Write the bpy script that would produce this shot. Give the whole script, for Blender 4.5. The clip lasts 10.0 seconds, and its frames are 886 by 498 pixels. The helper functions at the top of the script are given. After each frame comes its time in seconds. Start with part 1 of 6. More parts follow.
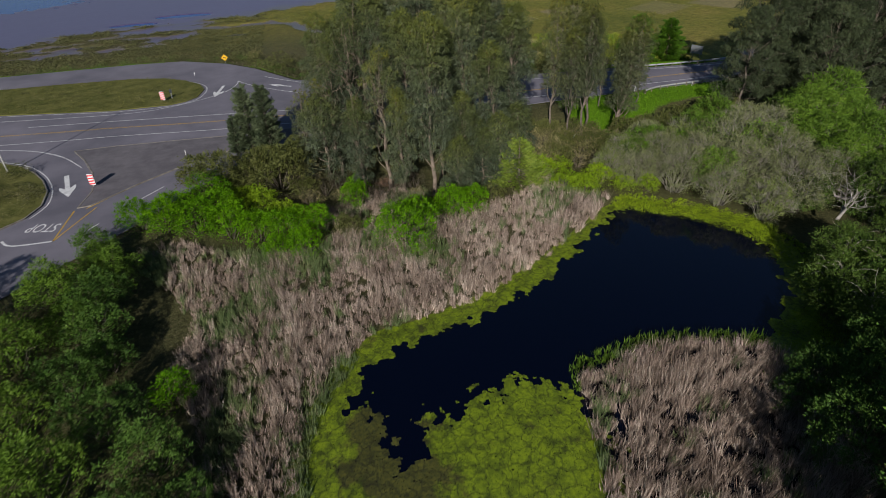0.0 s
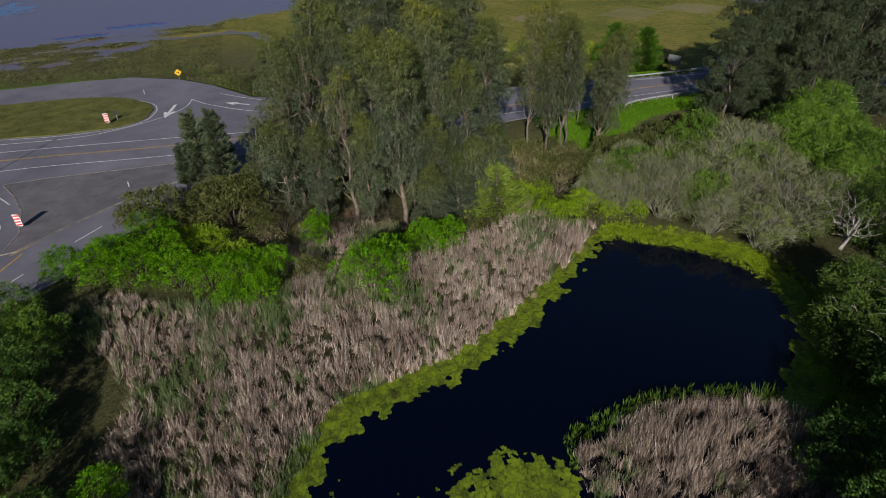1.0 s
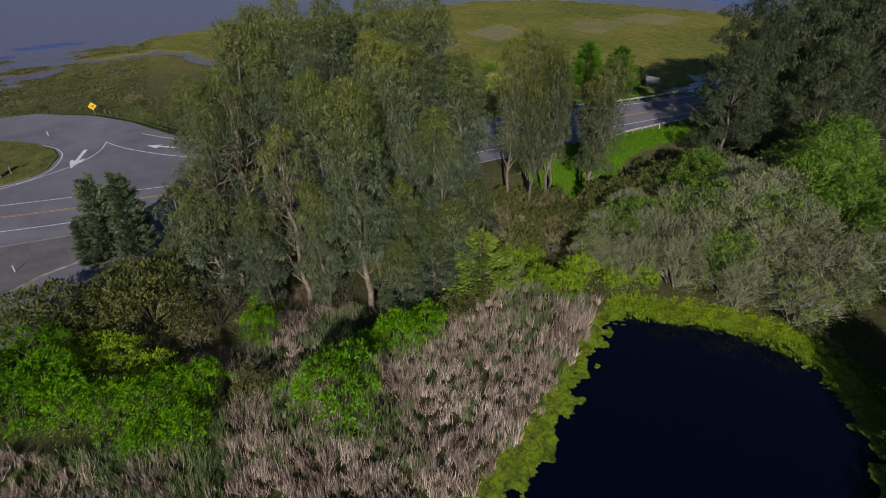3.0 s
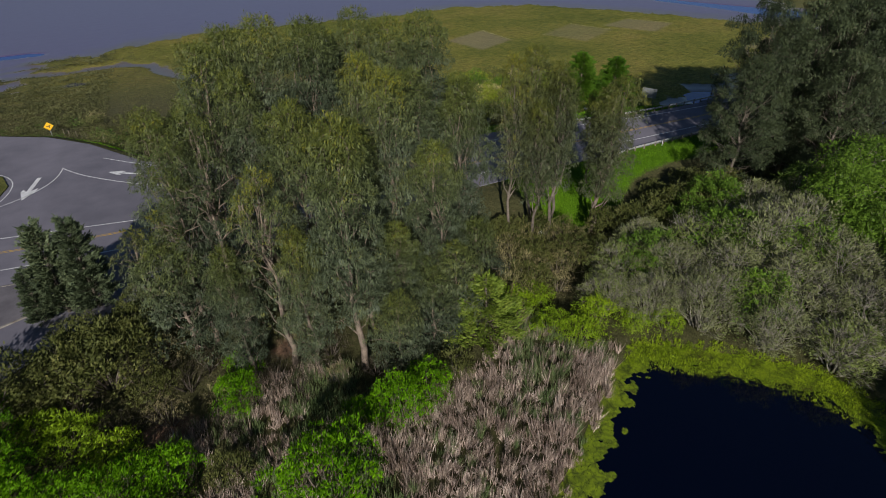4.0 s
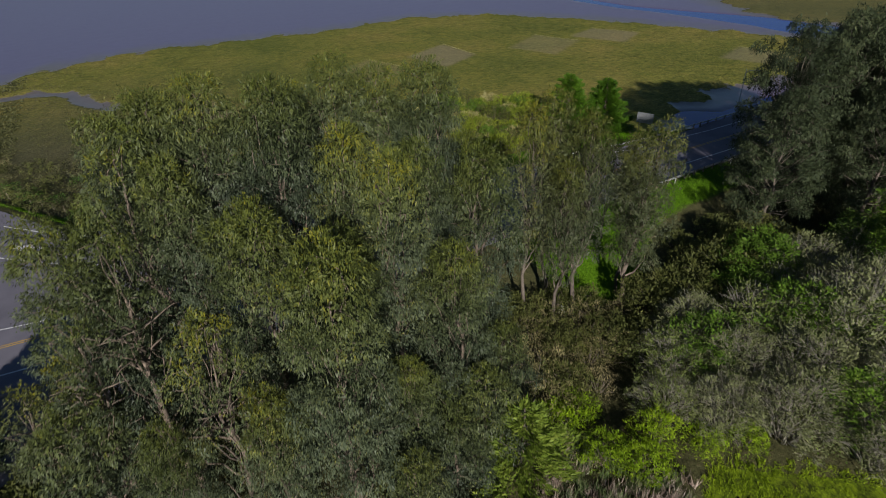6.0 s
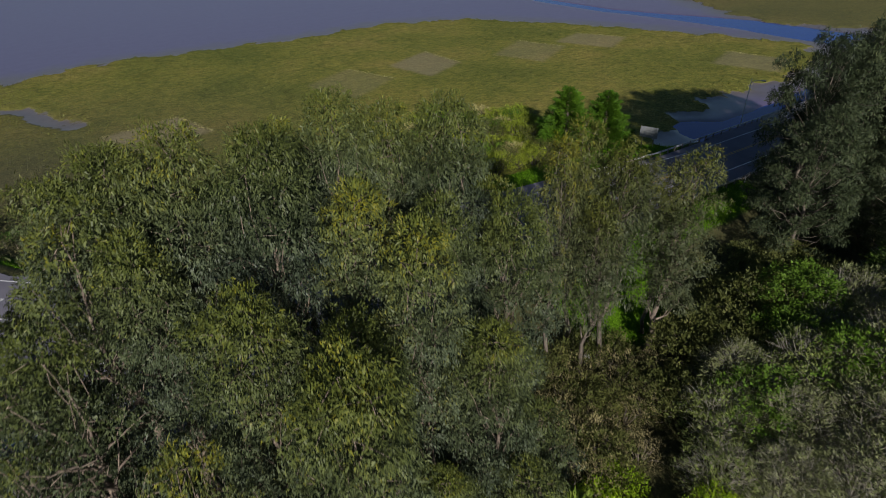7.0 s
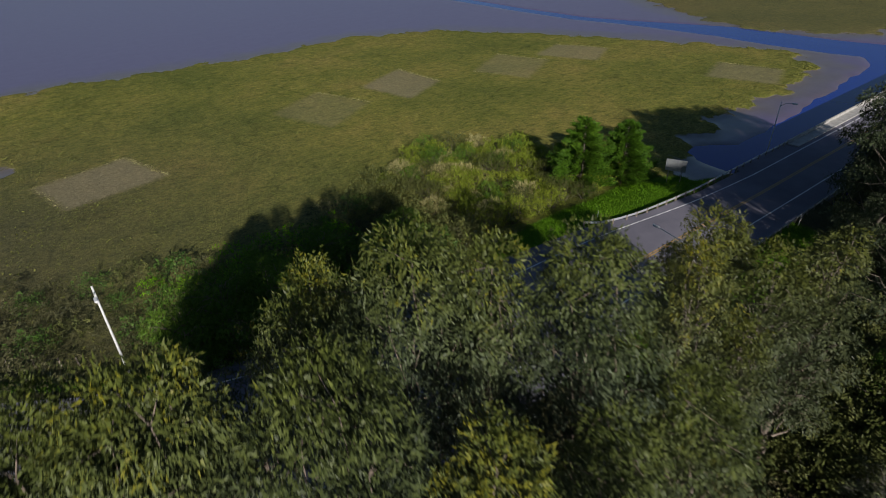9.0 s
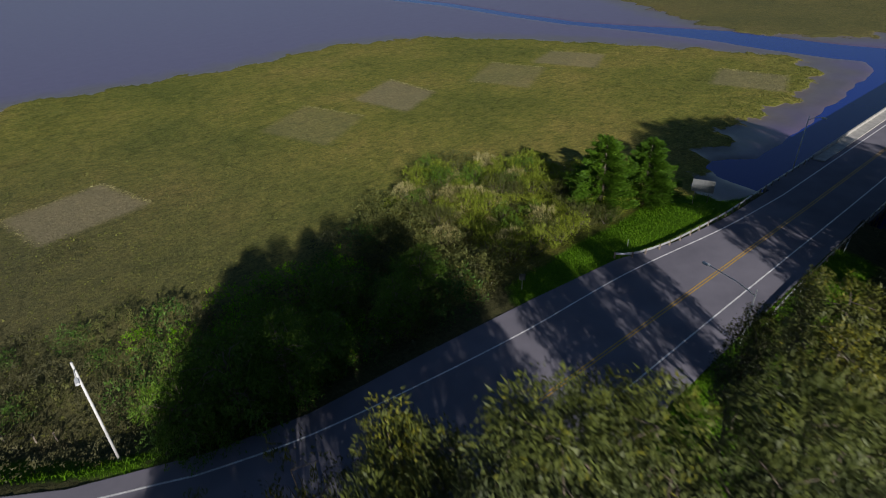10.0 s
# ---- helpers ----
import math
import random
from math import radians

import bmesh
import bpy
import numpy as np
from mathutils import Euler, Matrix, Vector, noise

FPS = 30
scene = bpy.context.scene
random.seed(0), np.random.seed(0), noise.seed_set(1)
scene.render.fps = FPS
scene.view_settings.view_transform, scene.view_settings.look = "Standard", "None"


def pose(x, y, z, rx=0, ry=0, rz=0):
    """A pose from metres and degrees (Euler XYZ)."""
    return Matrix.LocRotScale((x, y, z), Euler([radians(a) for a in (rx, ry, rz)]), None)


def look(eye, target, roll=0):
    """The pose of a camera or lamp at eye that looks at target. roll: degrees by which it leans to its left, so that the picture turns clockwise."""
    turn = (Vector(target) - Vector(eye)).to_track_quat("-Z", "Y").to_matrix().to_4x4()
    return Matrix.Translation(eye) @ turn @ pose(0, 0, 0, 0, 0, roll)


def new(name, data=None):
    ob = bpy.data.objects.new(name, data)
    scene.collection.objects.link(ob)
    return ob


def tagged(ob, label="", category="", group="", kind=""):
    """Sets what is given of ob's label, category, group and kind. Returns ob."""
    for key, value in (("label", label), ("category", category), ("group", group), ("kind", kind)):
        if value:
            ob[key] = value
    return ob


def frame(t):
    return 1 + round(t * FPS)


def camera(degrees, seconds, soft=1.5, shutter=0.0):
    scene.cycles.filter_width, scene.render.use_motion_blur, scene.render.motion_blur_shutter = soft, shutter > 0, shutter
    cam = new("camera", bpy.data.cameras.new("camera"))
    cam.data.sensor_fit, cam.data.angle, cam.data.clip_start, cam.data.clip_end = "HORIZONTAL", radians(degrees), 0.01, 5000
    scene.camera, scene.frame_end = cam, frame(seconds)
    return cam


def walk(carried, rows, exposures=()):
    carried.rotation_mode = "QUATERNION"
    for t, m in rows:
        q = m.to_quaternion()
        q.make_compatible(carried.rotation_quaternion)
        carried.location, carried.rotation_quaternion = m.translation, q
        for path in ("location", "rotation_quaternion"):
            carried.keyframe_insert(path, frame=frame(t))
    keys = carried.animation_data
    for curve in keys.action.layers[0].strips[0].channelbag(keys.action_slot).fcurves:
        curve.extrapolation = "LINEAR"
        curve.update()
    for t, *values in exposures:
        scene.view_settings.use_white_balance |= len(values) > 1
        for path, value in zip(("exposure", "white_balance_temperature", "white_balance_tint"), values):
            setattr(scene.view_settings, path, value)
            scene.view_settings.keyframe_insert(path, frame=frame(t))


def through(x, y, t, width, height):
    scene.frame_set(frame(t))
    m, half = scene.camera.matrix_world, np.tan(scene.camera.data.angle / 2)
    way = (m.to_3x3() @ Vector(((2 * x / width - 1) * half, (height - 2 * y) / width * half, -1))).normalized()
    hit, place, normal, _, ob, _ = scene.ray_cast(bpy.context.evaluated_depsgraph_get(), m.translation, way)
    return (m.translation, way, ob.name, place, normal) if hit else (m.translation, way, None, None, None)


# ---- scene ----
cam = camera(75.7, 10.0, soft=0.6, shutter=0.4)
EXPOSURE = 0.02
METRES, EYE, TILT, LEAN, TURN = 89.29, 40.0, 2.0, -0.7, -12.2
ROWS = [
    (0.0, 0.0, 0.0, 0.0, -1.85, -34.48, 2.7),
    (0.5, 0.0031, 0.0484, -0.0008, -3.59, -34.45, 2.6),
    (1.0, 0.0057, 0.0975, -0.0014, -4.84, -34.4, 2.52),
    (1.5, 0.0068, 0.1466, -0.0028, -5.96, -34.33, 2.42),
    (2.0, 0.0066, 0.1958, -0.0038, -6.97, -34.28, 2.34),
    (2.5, 0.0049, 0.2451, -0.0041, -8.51, -34.26, 2.23),
    (4.0, -0.0054, 0.3924, -0.0064, -12.33, -34.16, 1.92),
    (4.5, -0.0082, 0.4424, -0.0068, -13.65, -34.15, 1.87),
    (5.0, -0.0107, 0.4925, -0.0077, -14.99, -34.14, 1.8),
    (5.5, -0.0133, 0.5428, -0.0091, -16.4, -34.13, 1.74),
    (7.0, -0.022, 0.6952, -0.0122, -20.68, -34.1, 1.54),
    (7.5, -0.0242, 0.7416, -0.0123, -21.84, -34.13, 1.49),
    (8.0, -0.027, 0.7916, -0.0127, -23.09, -34.09, 1.47),
    (8.5, -0.0299, 0.8423, -0.0127, -24.34, -34.1, 1.44),
    (9.0, -0.033, 0.8938, -0.0132, -25.7, -34.03, 1.46),
    (9.5, -0.036, 0.9459, -0.0137, -26.9, -33.97, 1.48),
    (10.0, -0.0391, 0.9983, -0.0139, -27.99, -33.95, 1.44),
]
walk(cam, [(t, pose(0, 0, EYE, TILT, LEAN, TURN) @ pose(METRES * x, METRES * y, METRES * z, 90 + pitch, roll, yaw)) for t, x, y, z, yaw, pitch, roll in ROWS],
     exposures=[(0.0, EXPOSURE), (10.0, EXPOSURE)])

# ---- daylight ----
SUN_AZ, SUN_EL = 202.6, 23.5
world = bpy.data.worlds.new("sky")
scene.world = world
world.use_nodes = True
wn = world.node_tree.nodes
sky = wn.new("ShaderNodeTexSky")
sky.sky_type, sky.sun_disc, sky.ozone_density, sky.dust_density = "NISHITA", False, 4.0, 0.2
sky.sun_elevation, sky.sun_rotation = radians(SUN_EL), radians(SUN_AZ)
world.node_tree.links.new(sky.outputs[0], wn["Background"].inputs[0])
wn["Background"].inputs[1].default_value = 0.046
sun = new("sun", bpy.data.lights.new("sun", "SUN"))
sun.data.energy, sun.data.angle, sun.data.color = 5.3, radians(0.55), (1.0, 0.945, 0.895)
sx, sy = math.sin(radians(SUN_AZ)) * math.cos(radians(SUN_EL)), math.cos(radians(SUN_AZ)) * math.cos(radians(SUN_EL))
sun.matrix_world = look((sx * 200, sy * 200, math.sin(radians(SUN_EL)) * 200), (0, 0, 0))

# ---- materials ----
def nodes_of(name):
    m = bpy.data.materials.new(name)
    m.use_nodes = True
    return m, m.node_tree.nodes, m.node_tree.links


def ramp(nodes, stops):
    r = nodes.new("ShaderNodeValToRGB")
    while len(r.color_ramp.elements) < len(stops):
        r.color_ramp.elements.new(0.5)
    for e, (p, c) in zip(r.color_ramp.elements, stops):
        e.position, e.color = p, (*c, 1)
    return r


def noise_node(nodes, links, scale, detail=4, rough=0.6, coord="Object", stretch=None):
    tc = nodes.new("ShaderNodeTexCoord")
    n = nodes.new("ShaderNodeTexNoise")
    n.inputs["Scale"].default_value, n.inputs["Detail"].default_value, n.inputs["Roughness"].default_value = scale, detail, rough
    if stretch:
        mp = nodes.new("ShaderNodeMapping")
        mp.inputs["Scale"].default_value = stretch
        links.new(tc.outputs[coord], mp.inputs[0])
        links.new(mp.outputs[0], n.inputs["Vector"])
    else:
        links.new(tc.outputs[coord], n.inputs["Vector"])
    return n


def mix(nodes, links, fac, a, b, mode="MIX"):
    m = nodes.new("ShaderNodeMix")
    m.data_type, m.blend_type = "RGBA", mode
    for sock, v in ((m.inputs[0], fac), (m.inputs[6], a), (m.inputs[7], b)):
        if isinstance(v, (int, float)):
            sock.default_value = v
        elif isinstance(v, tuple):
            sock.default_value = (*v, 1)
        else:
            links.new(v, sock)
    return m.outputs[2]


def bump(nodes, links, height, strength, distance, target):
    b = nodes.new("ShaderNodeBump")
    b.inputs["Strength"].default_value, b.inputs["Distance"].default_value = strength, distance
    links.new(height, b.inputs["Height"])
    links.new(b.outputs[0], target.inputs["Normal"])


def plain(name, dark, light, scale=3.0, rough=0.7, metal=0.0, relief=0.3, depth=0.02, coord="Object", fine=30.0, spec=0.5):
    """Two colours mixed by coarse and fine grain, with relief."""
    m, n, l = nodes_of(name)
    p = n["Principled BSDF"]
    a, b = noise_node(n, l, scale, coord=coord), noise_node(n, l, fine, coord=coord)
    s = n.new("ShaderNodeMath")
    s.operation = "MULTIPLY_ADD"
    l.new(b.outputs["Fac"], s.inputs[0])
    s.inputs[1].default_value = 0.4
    l.new(a.outputs["Fac"], s.inputs[2])
    r = ramp(n, [(0.5, dark), (0.9, light)])
    l.new(s.outputs[0], r.inputs[0])
    l.new(r.outputs[0], p.inputs["Base Color"])
    p.inputs["Roughness"].default_value, p.inputs["Metallic"].default_value = rough, metal
    p.inputs["Specular IOR Level"].default_value = spec
    bump(n, l, s.outputs[0], relief, depth, p)
    return m


def leafy(name, dark, mid, light, tip=None, patch=0.35, rough=0.57, spec=0.16, through=0.17, young=0.0, each=0.52, own=0.25, fleck=0.0, grain=2.4, warm=0.0):
    """Foliage: every leaf its own shade, drifting from clump to clump; some light comes through the leaves."""
    m, n, l = nodes_of(name)
    p = n["Principled BSDF"]
    geo = n.new("ShaderNodeNewGeometry")
    r = ramp(n, [(0.0, dark), (0.45, mid), (0.85, light), (1.0, tip or light)])
    big = noise_node(n, l, patch, 2)
    info = n.new("ShaderNodeObjectInfo")
    s = n.new("ShaderNodeMath")
    s.operation = "MULTIPLY_ADD"
    l.new(big.outputs["Fac"], s.inputs[0])
    s.inputs[1].default_value = 0.9 - 0.5 * (own - 0.25)
    t = n.new("ShaderNodeMath")
    t.operation = "MULTIPLY_ADD"
    l.new(geo.outputs["Random Per Island"], t.inputs[0])
    t.inputs[1].default_value, t.inputs[2].default_value = each, -0.03 - 0.5 * each
    l.new(t.outputs[0], s.inputs[2])
    u = n.new("ShaderNodeMath")
    u.operation = "MULTIPLY_ADD"
    l.new(info.outputs["Random"], u.inputs[0])
    u.inputs[1].default_value = own
    l.new(s.outputs[0], u.inputs[2])
    last = u.outputs[0]
    if fleck:
        small = noise_node(n, l, grain, 1)
        fl = n.new("ShaderNodeMath")
        fl.operation = "MULTIPLY_ADD"
        fl.inputs[1].default_value = fleck
        l.new(small.outputs["Fac"], fl.inputs[0])
        l.new(last, fl.inputs[2])
        ev = n.new("ShaderNodeMath")
        ev.operation = "SUBTRACT"
        ev.inputs[1].default_value = 0.5 * fleck
        l.new(fl.outputs[0], ev.inputs[0])
        last = ev.outputs[0]
    # young: shifts leaves along the ramp towards its tip colour near the top
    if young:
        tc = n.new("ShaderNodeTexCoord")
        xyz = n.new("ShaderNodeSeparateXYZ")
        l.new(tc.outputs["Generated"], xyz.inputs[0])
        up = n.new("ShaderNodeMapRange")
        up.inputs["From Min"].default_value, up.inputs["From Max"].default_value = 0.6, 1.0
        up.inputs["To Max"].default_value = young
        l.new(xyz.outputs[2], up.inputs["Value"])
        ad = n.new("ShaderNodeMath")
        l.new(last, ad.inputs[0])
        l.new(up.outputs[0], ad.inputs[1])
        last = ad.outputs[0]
    l.new(last, r.inputs[0])
    col = r.outputs[0]
    # warm: yellower, with less blue, towards the top of the crown
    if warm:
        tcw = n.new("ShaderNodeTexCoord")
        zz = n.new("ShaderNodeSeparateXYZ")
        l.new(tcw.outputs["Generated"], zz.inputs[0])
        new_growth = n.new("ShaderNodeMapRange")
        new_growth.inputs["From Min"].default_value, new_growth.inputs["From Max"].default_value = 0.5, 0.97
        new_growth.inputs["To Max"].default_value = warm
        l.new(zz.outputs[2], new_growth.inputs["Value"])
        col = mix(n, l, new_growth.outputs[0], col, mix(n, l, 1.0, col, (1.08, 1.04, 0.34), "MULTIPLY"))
    l.new(col, p.inputs["Base Color"])
    p.inputs["Roughness"].default_value = rough
    p.inputs["Specular IOR Level"].default_value = spec
    tr = n.new("ShaderNodeBsdfTranslucent")
    l.new(col, tr.inputs[0])
    ms = n.new("ShaderNodeMixShader")
    ms.inputs[0].default_value = through
    l.new(p.outputs[0], ms.inputs[1])
    l.new(tr.outputs[0], ms.inputs[2])
    l.new(ms.outputs[0], n["Material Output"].inputs[0])
    return m


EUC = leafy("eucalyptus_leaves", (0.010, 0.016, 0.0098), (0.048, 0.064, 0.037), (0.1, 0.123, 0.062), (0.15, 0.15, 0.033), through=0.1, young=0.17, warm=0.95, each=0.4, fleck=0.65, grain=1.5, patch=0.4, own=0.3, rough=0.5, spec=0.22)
EUC_DARK = leafy("dark_eucalyptus_leaves", (0.011, 0.017, 0.008), (0.031, 0.043, 0.02), (0.068, 0.086, 0.038), (0.105, 0.12, 0.055), through=0.08, rough=0.55, spec=0.14, fleck=0.35)
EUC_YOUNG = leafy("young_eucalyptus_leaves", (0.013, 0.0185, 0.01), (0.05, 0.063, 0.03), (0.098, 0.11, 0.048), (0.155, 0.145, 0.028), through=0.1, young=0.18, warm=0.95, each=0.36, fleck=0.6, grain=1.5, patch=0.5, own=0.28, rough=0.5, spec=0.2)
BRIGHT = leafy("spring_green_leaves", (0.022, 0.065, 0.002), (0.075, 0.19, 0.003), (0.15, 0.33, 0.005), (0.22, 0.42, 0.012), patch=0.6, through=0.3, each=0.5, fleck=0.35, spec=0.1)
BANKLEAF = leafy("bank_tree_leaves", (0.018, 0.036, 0.007), (0.044, 0.08, 0.012), (0.08, 0.13, 0.02), (0.13, 0.18, 0.04), patch=0.5, fleck=0.3)
DEEP = leafy("deep_green_leaves", (0.021, 0.047, 0.009), (0.048, 0.101, 0.016), (0.088, 0.164, 0.026), (0.137, 0.221, 0.039), patch=0.5, fleck=0.3)
YELLOW = leafy("yellow_green_leaves", (0.06, 0.1, 0.006), (0.15, 0.24, 0.008), (0.23, 0.34, 0.012), (0.3, 0.38, 0.025), patch=0.6, fleck=0.3)
OLIVE = leafy("olive_leaves", (0.036, 0.045, 0.0126), (0.0747, 0.0873, 0.0225), (0.117, 0.1233, 0.036), (0.1683, 0.1557, 0.045), patch=0.5, fleck=0.3)
GREYISH = leafy("grey_willow_leaves", (0.065, 0.07, 0.026), (0.152, 0.17, 0.072), (0.225, 0.245, 0.108), (0.3, 0.305, 0.15), patch=0.3, through=0.14, each=0.34, fleck=0.4)
SAGE = leafy("sage_willow_leaves", (0.062, 0.079, 0.021), (0.132, 0.167, 0.044), (0.202, 0.242, 0.070), (0.273, 0.304, 0.123), patch=0.3, through=0.14, each=0.45, fleck=0.35)
MID = leafy("mid_green_leaves", (0.033, 0.069, 0.008), (0.073, 0.135, 0.014), (0.117, 0.204, 0.020), (0.177, 0.254, 0.033), patch=0.5, fleck=0.3)
CONIFER = leafy("cypress_needles", (0.016, 0.044, 0.004), (0.044, 0.104, 0.006), (0.080, 0.164, 0.010), (0.112, 0.200, 0.016), patch=0.5, fleck=0.3)
PINE = leafy("light_conifer_needles", (0.055, 0.085, 0.012), (0.11, 0.165, 0.02), (0.18, 0.24, 0.035), (0.25, 0.29, 0.05), patch=0.6, fleck=0.3)
DRY = leafy("dry_reed", (0.1, 0.072, 0.053), (0.29, 0.222, 0.175), (0.5, 0.405, 0.335), (0.74, 0.63, 0.53), patch=0.25, rough=0.6, each=0.9, fleck=0.4, grain=1.6)
GREENREED = leafy("green_reed", (0.041, 0.065, 0.027), (0.101, 0.146, 0.057), (0.176, 0.223, 0.088), (0.297, 0.284, 0.149), patch=0.3, fleck=0.4, grain=1.6)
BROWNBUSH = leafy("brown_twigs", (0.12, 0.1, 0.05), (0.21, 0.182, 0.09), (0.28, 0.25, 0.115), (0.3, 0.285, 0.1), patch=0.5, each=0.3, fleck=0.4)
TWIG = plain("grey_twigs", (0.12, 0.11, 0.085), (0.28, 0.26, 0.21), 2, 0.8, fine=12)
BARK = plain("peeling_bark", (0.055, 0.042, 0.033), (0.23, 0.18, 0.135), 1.2, 0.8, relief=0.6, depth=0.05, fine=7)
DARKBARK = plain("dark_bark", (0.05, 0.04, 0.03), (0.17, 0.14, 0.11), 1.5, 0.85, relief=0.6, depth=0.04, fine=9)
LAWN = leafy("lush_grass", (0.034, 0.083, 0.002), (0.072, 0.172, 0.003), (0.114, 0.248, 0.005), (0.158, 0.275, 0.014), patch=0.25, fleck=0.3)
ASPHALT = plain("asphalt", (0.113, 0.109, 0.133), (0.187, 0.177, 0.21), 0.12, 0.85, relief=0.25, depth=0.01, fine=14, spec=0.3)
OLDASPHALT = plain("old_brown_asphalt", (0.098, 0.091, 0.102), (0.155, 0.144, 0.156), 0.4, 0.9, relief=0.4, depth=0.02, fine=9, spec=0.2)
SCRUBLEAF = leafy("dull_scrub_leaves", (0.02288, 0.0264, 0.01232), (0.05632, 0.05808, 0.02464), (0.1056, 0.1003, 0.044), (0.176, 0.1584, 0.088), patch=0.6, through=0.12, fleck=0.3)
# brown dead brush, its colour darkened to carry the shade of the hollow
DARKBRUSH = leafy("shade_dark_brush", (0.0175, 0.0147, 0.0098), (0.042, 0.035, 0.0231), (0.084, 0.07, 0.0462), (0.14, 0.119, 0.084), patch=0.6, each=0.8)
GOLDEN = leafy("golden_scrub_leaves", (0.07, 0.1, 0.01), (0.165, 0.21, 0.02), (0.27, 0.32, 0.036), (0.38, 0.4, 0.08), patch=0.7, through=0.25, each=0.5, fleck=0.3)
TAN = leafy("tan_scrub", (0.15, 0.14, 0.055), (0.31, 0.285, 0.115), (0.46, 0.41, 0.18), (0.55, 0.5, 0.24), patch=0.6, through=0.25, each=0.5, fleck=0.3)
COLUMN = leafy("grey_conifer_leaves", (0.03, 0.045, 0.026), (0.068, 0.092, 0.048), (0.12, 0.15, 0.075), (0.16, 0.19, 0.09), patch=0.5, fleck=0.3)
DEADWOOD = plain("bleached_wood", (0.14, 0.125, 0.11), (0.34, 0.31, 0.28), 2, 0.85, relief=0.4, depth=0.02, fine=12)
WHITE = plain("white_road_paint", (0.5, 0.5, 0.5), (0.8, 0.8, 0.8), 1.5, 0.6, relief=0.1, depth=0.003, fine=20)
YELLOWPAINT = plain("yellow_road_paint", (0.4, 0.24, 0.03), (0.62, 0.38, 0.04), 1.5, 0.6, relief=0.1, depth=0.003, fine=20)
KERB = plain("stained_kerb", (0.12, 0.105, 0.09), (0.26, 0.24, 0.21), 0.8, 0.9, relief=0.4, depth=0.02)
CONCRETE = plain("weathered_concrete", (0.28, 0.27, 0.25), (0.45, 0.43, 0.4), 1.0, 0.85, relief=0.3, depth=0.01)
STEEL = plain("galvanised_steel", (0.42, 0.43, 0.44), (0.62, 0.63, 0.64), 3, 0.4, 0.6, relief=0.1, depth=0.004)
WOOD = plain("grey_timber", (0.13, 0.1, 0.08), (0.3, 0.25, 0.2), 3, 0.85, relief=0.5, depth=0.01)
POLEWHITE = plain("pale_pole", (0.5, 0.5, 0.5), (0.72, 0.72, 0.7), 2, 0.55, relief=0.1, depth=0.004)
RED = plain("red_reflector", (0.5, 0.02, 0.03), (0.65, 0.04, 0.05), 5, 0.5, relief=0.05, depth=0.002)
SIGNWHITE = plain("white_sign", (0.5, 0.51, 0.51), (0.7, 0.7, 0.7), 3, 0.5, relief=0.05, depth=0.002)
SIGNYELLOW = plain("yellow_sign", (0.7, 0.38, 0.01), (0.85, 0.5, 0.02), 3, 0.5, relief=0.05, depth=0.002)
SIGNGREY = plain("dull_sign_metal", (0.13, 0.14, 0.145), (0.2, 0.21, 0.215), 2, 0.6, 0.2, relief=0.05, depth=0.002)
SIGNBACK = plain("sign_back", (0.03, 0.036, 0.036), (0.06, 0.07, 0.07), 2, 0.8, 0.0, relief=0.05, depth=0.002)
BLACK = plain("black_paint", (0.012, 0.012, 0.014), (0.03, 0.03, 0.032), 3, 0.6, relief=0.05, depth=0.002)
DARKMETAL = plain("dark_metal", (0.03, 0.03, 0.03), (0.07, 0.07, 0.07), 3, 0.5, 0.5, relief=0.05, depth=0.002)


def water_material(name, deep, rough, ripple):
    m, n, l = nodes_of(name)
    p = n["Principled BSDF"]
    p.inputs["Base Color"].default_value = (*deep, 1)
    p.inputs["Roughness"].default_value = rough
    p.inputs["IOR"].default_value = 1.33
    a = noise_node(n, l, ripple, 3)
    bump(n, l, a.outputs["Fac"], 0.05, 0.03, p)
    return m


PONDWATER = water_material("pond_water", (0.0006, 0.0018, 0.008), 0.04, 1.5)
TIDEWATER = water_material("tidal_water", (0.009, 0.028, 0.21), 0.14, 1.2)


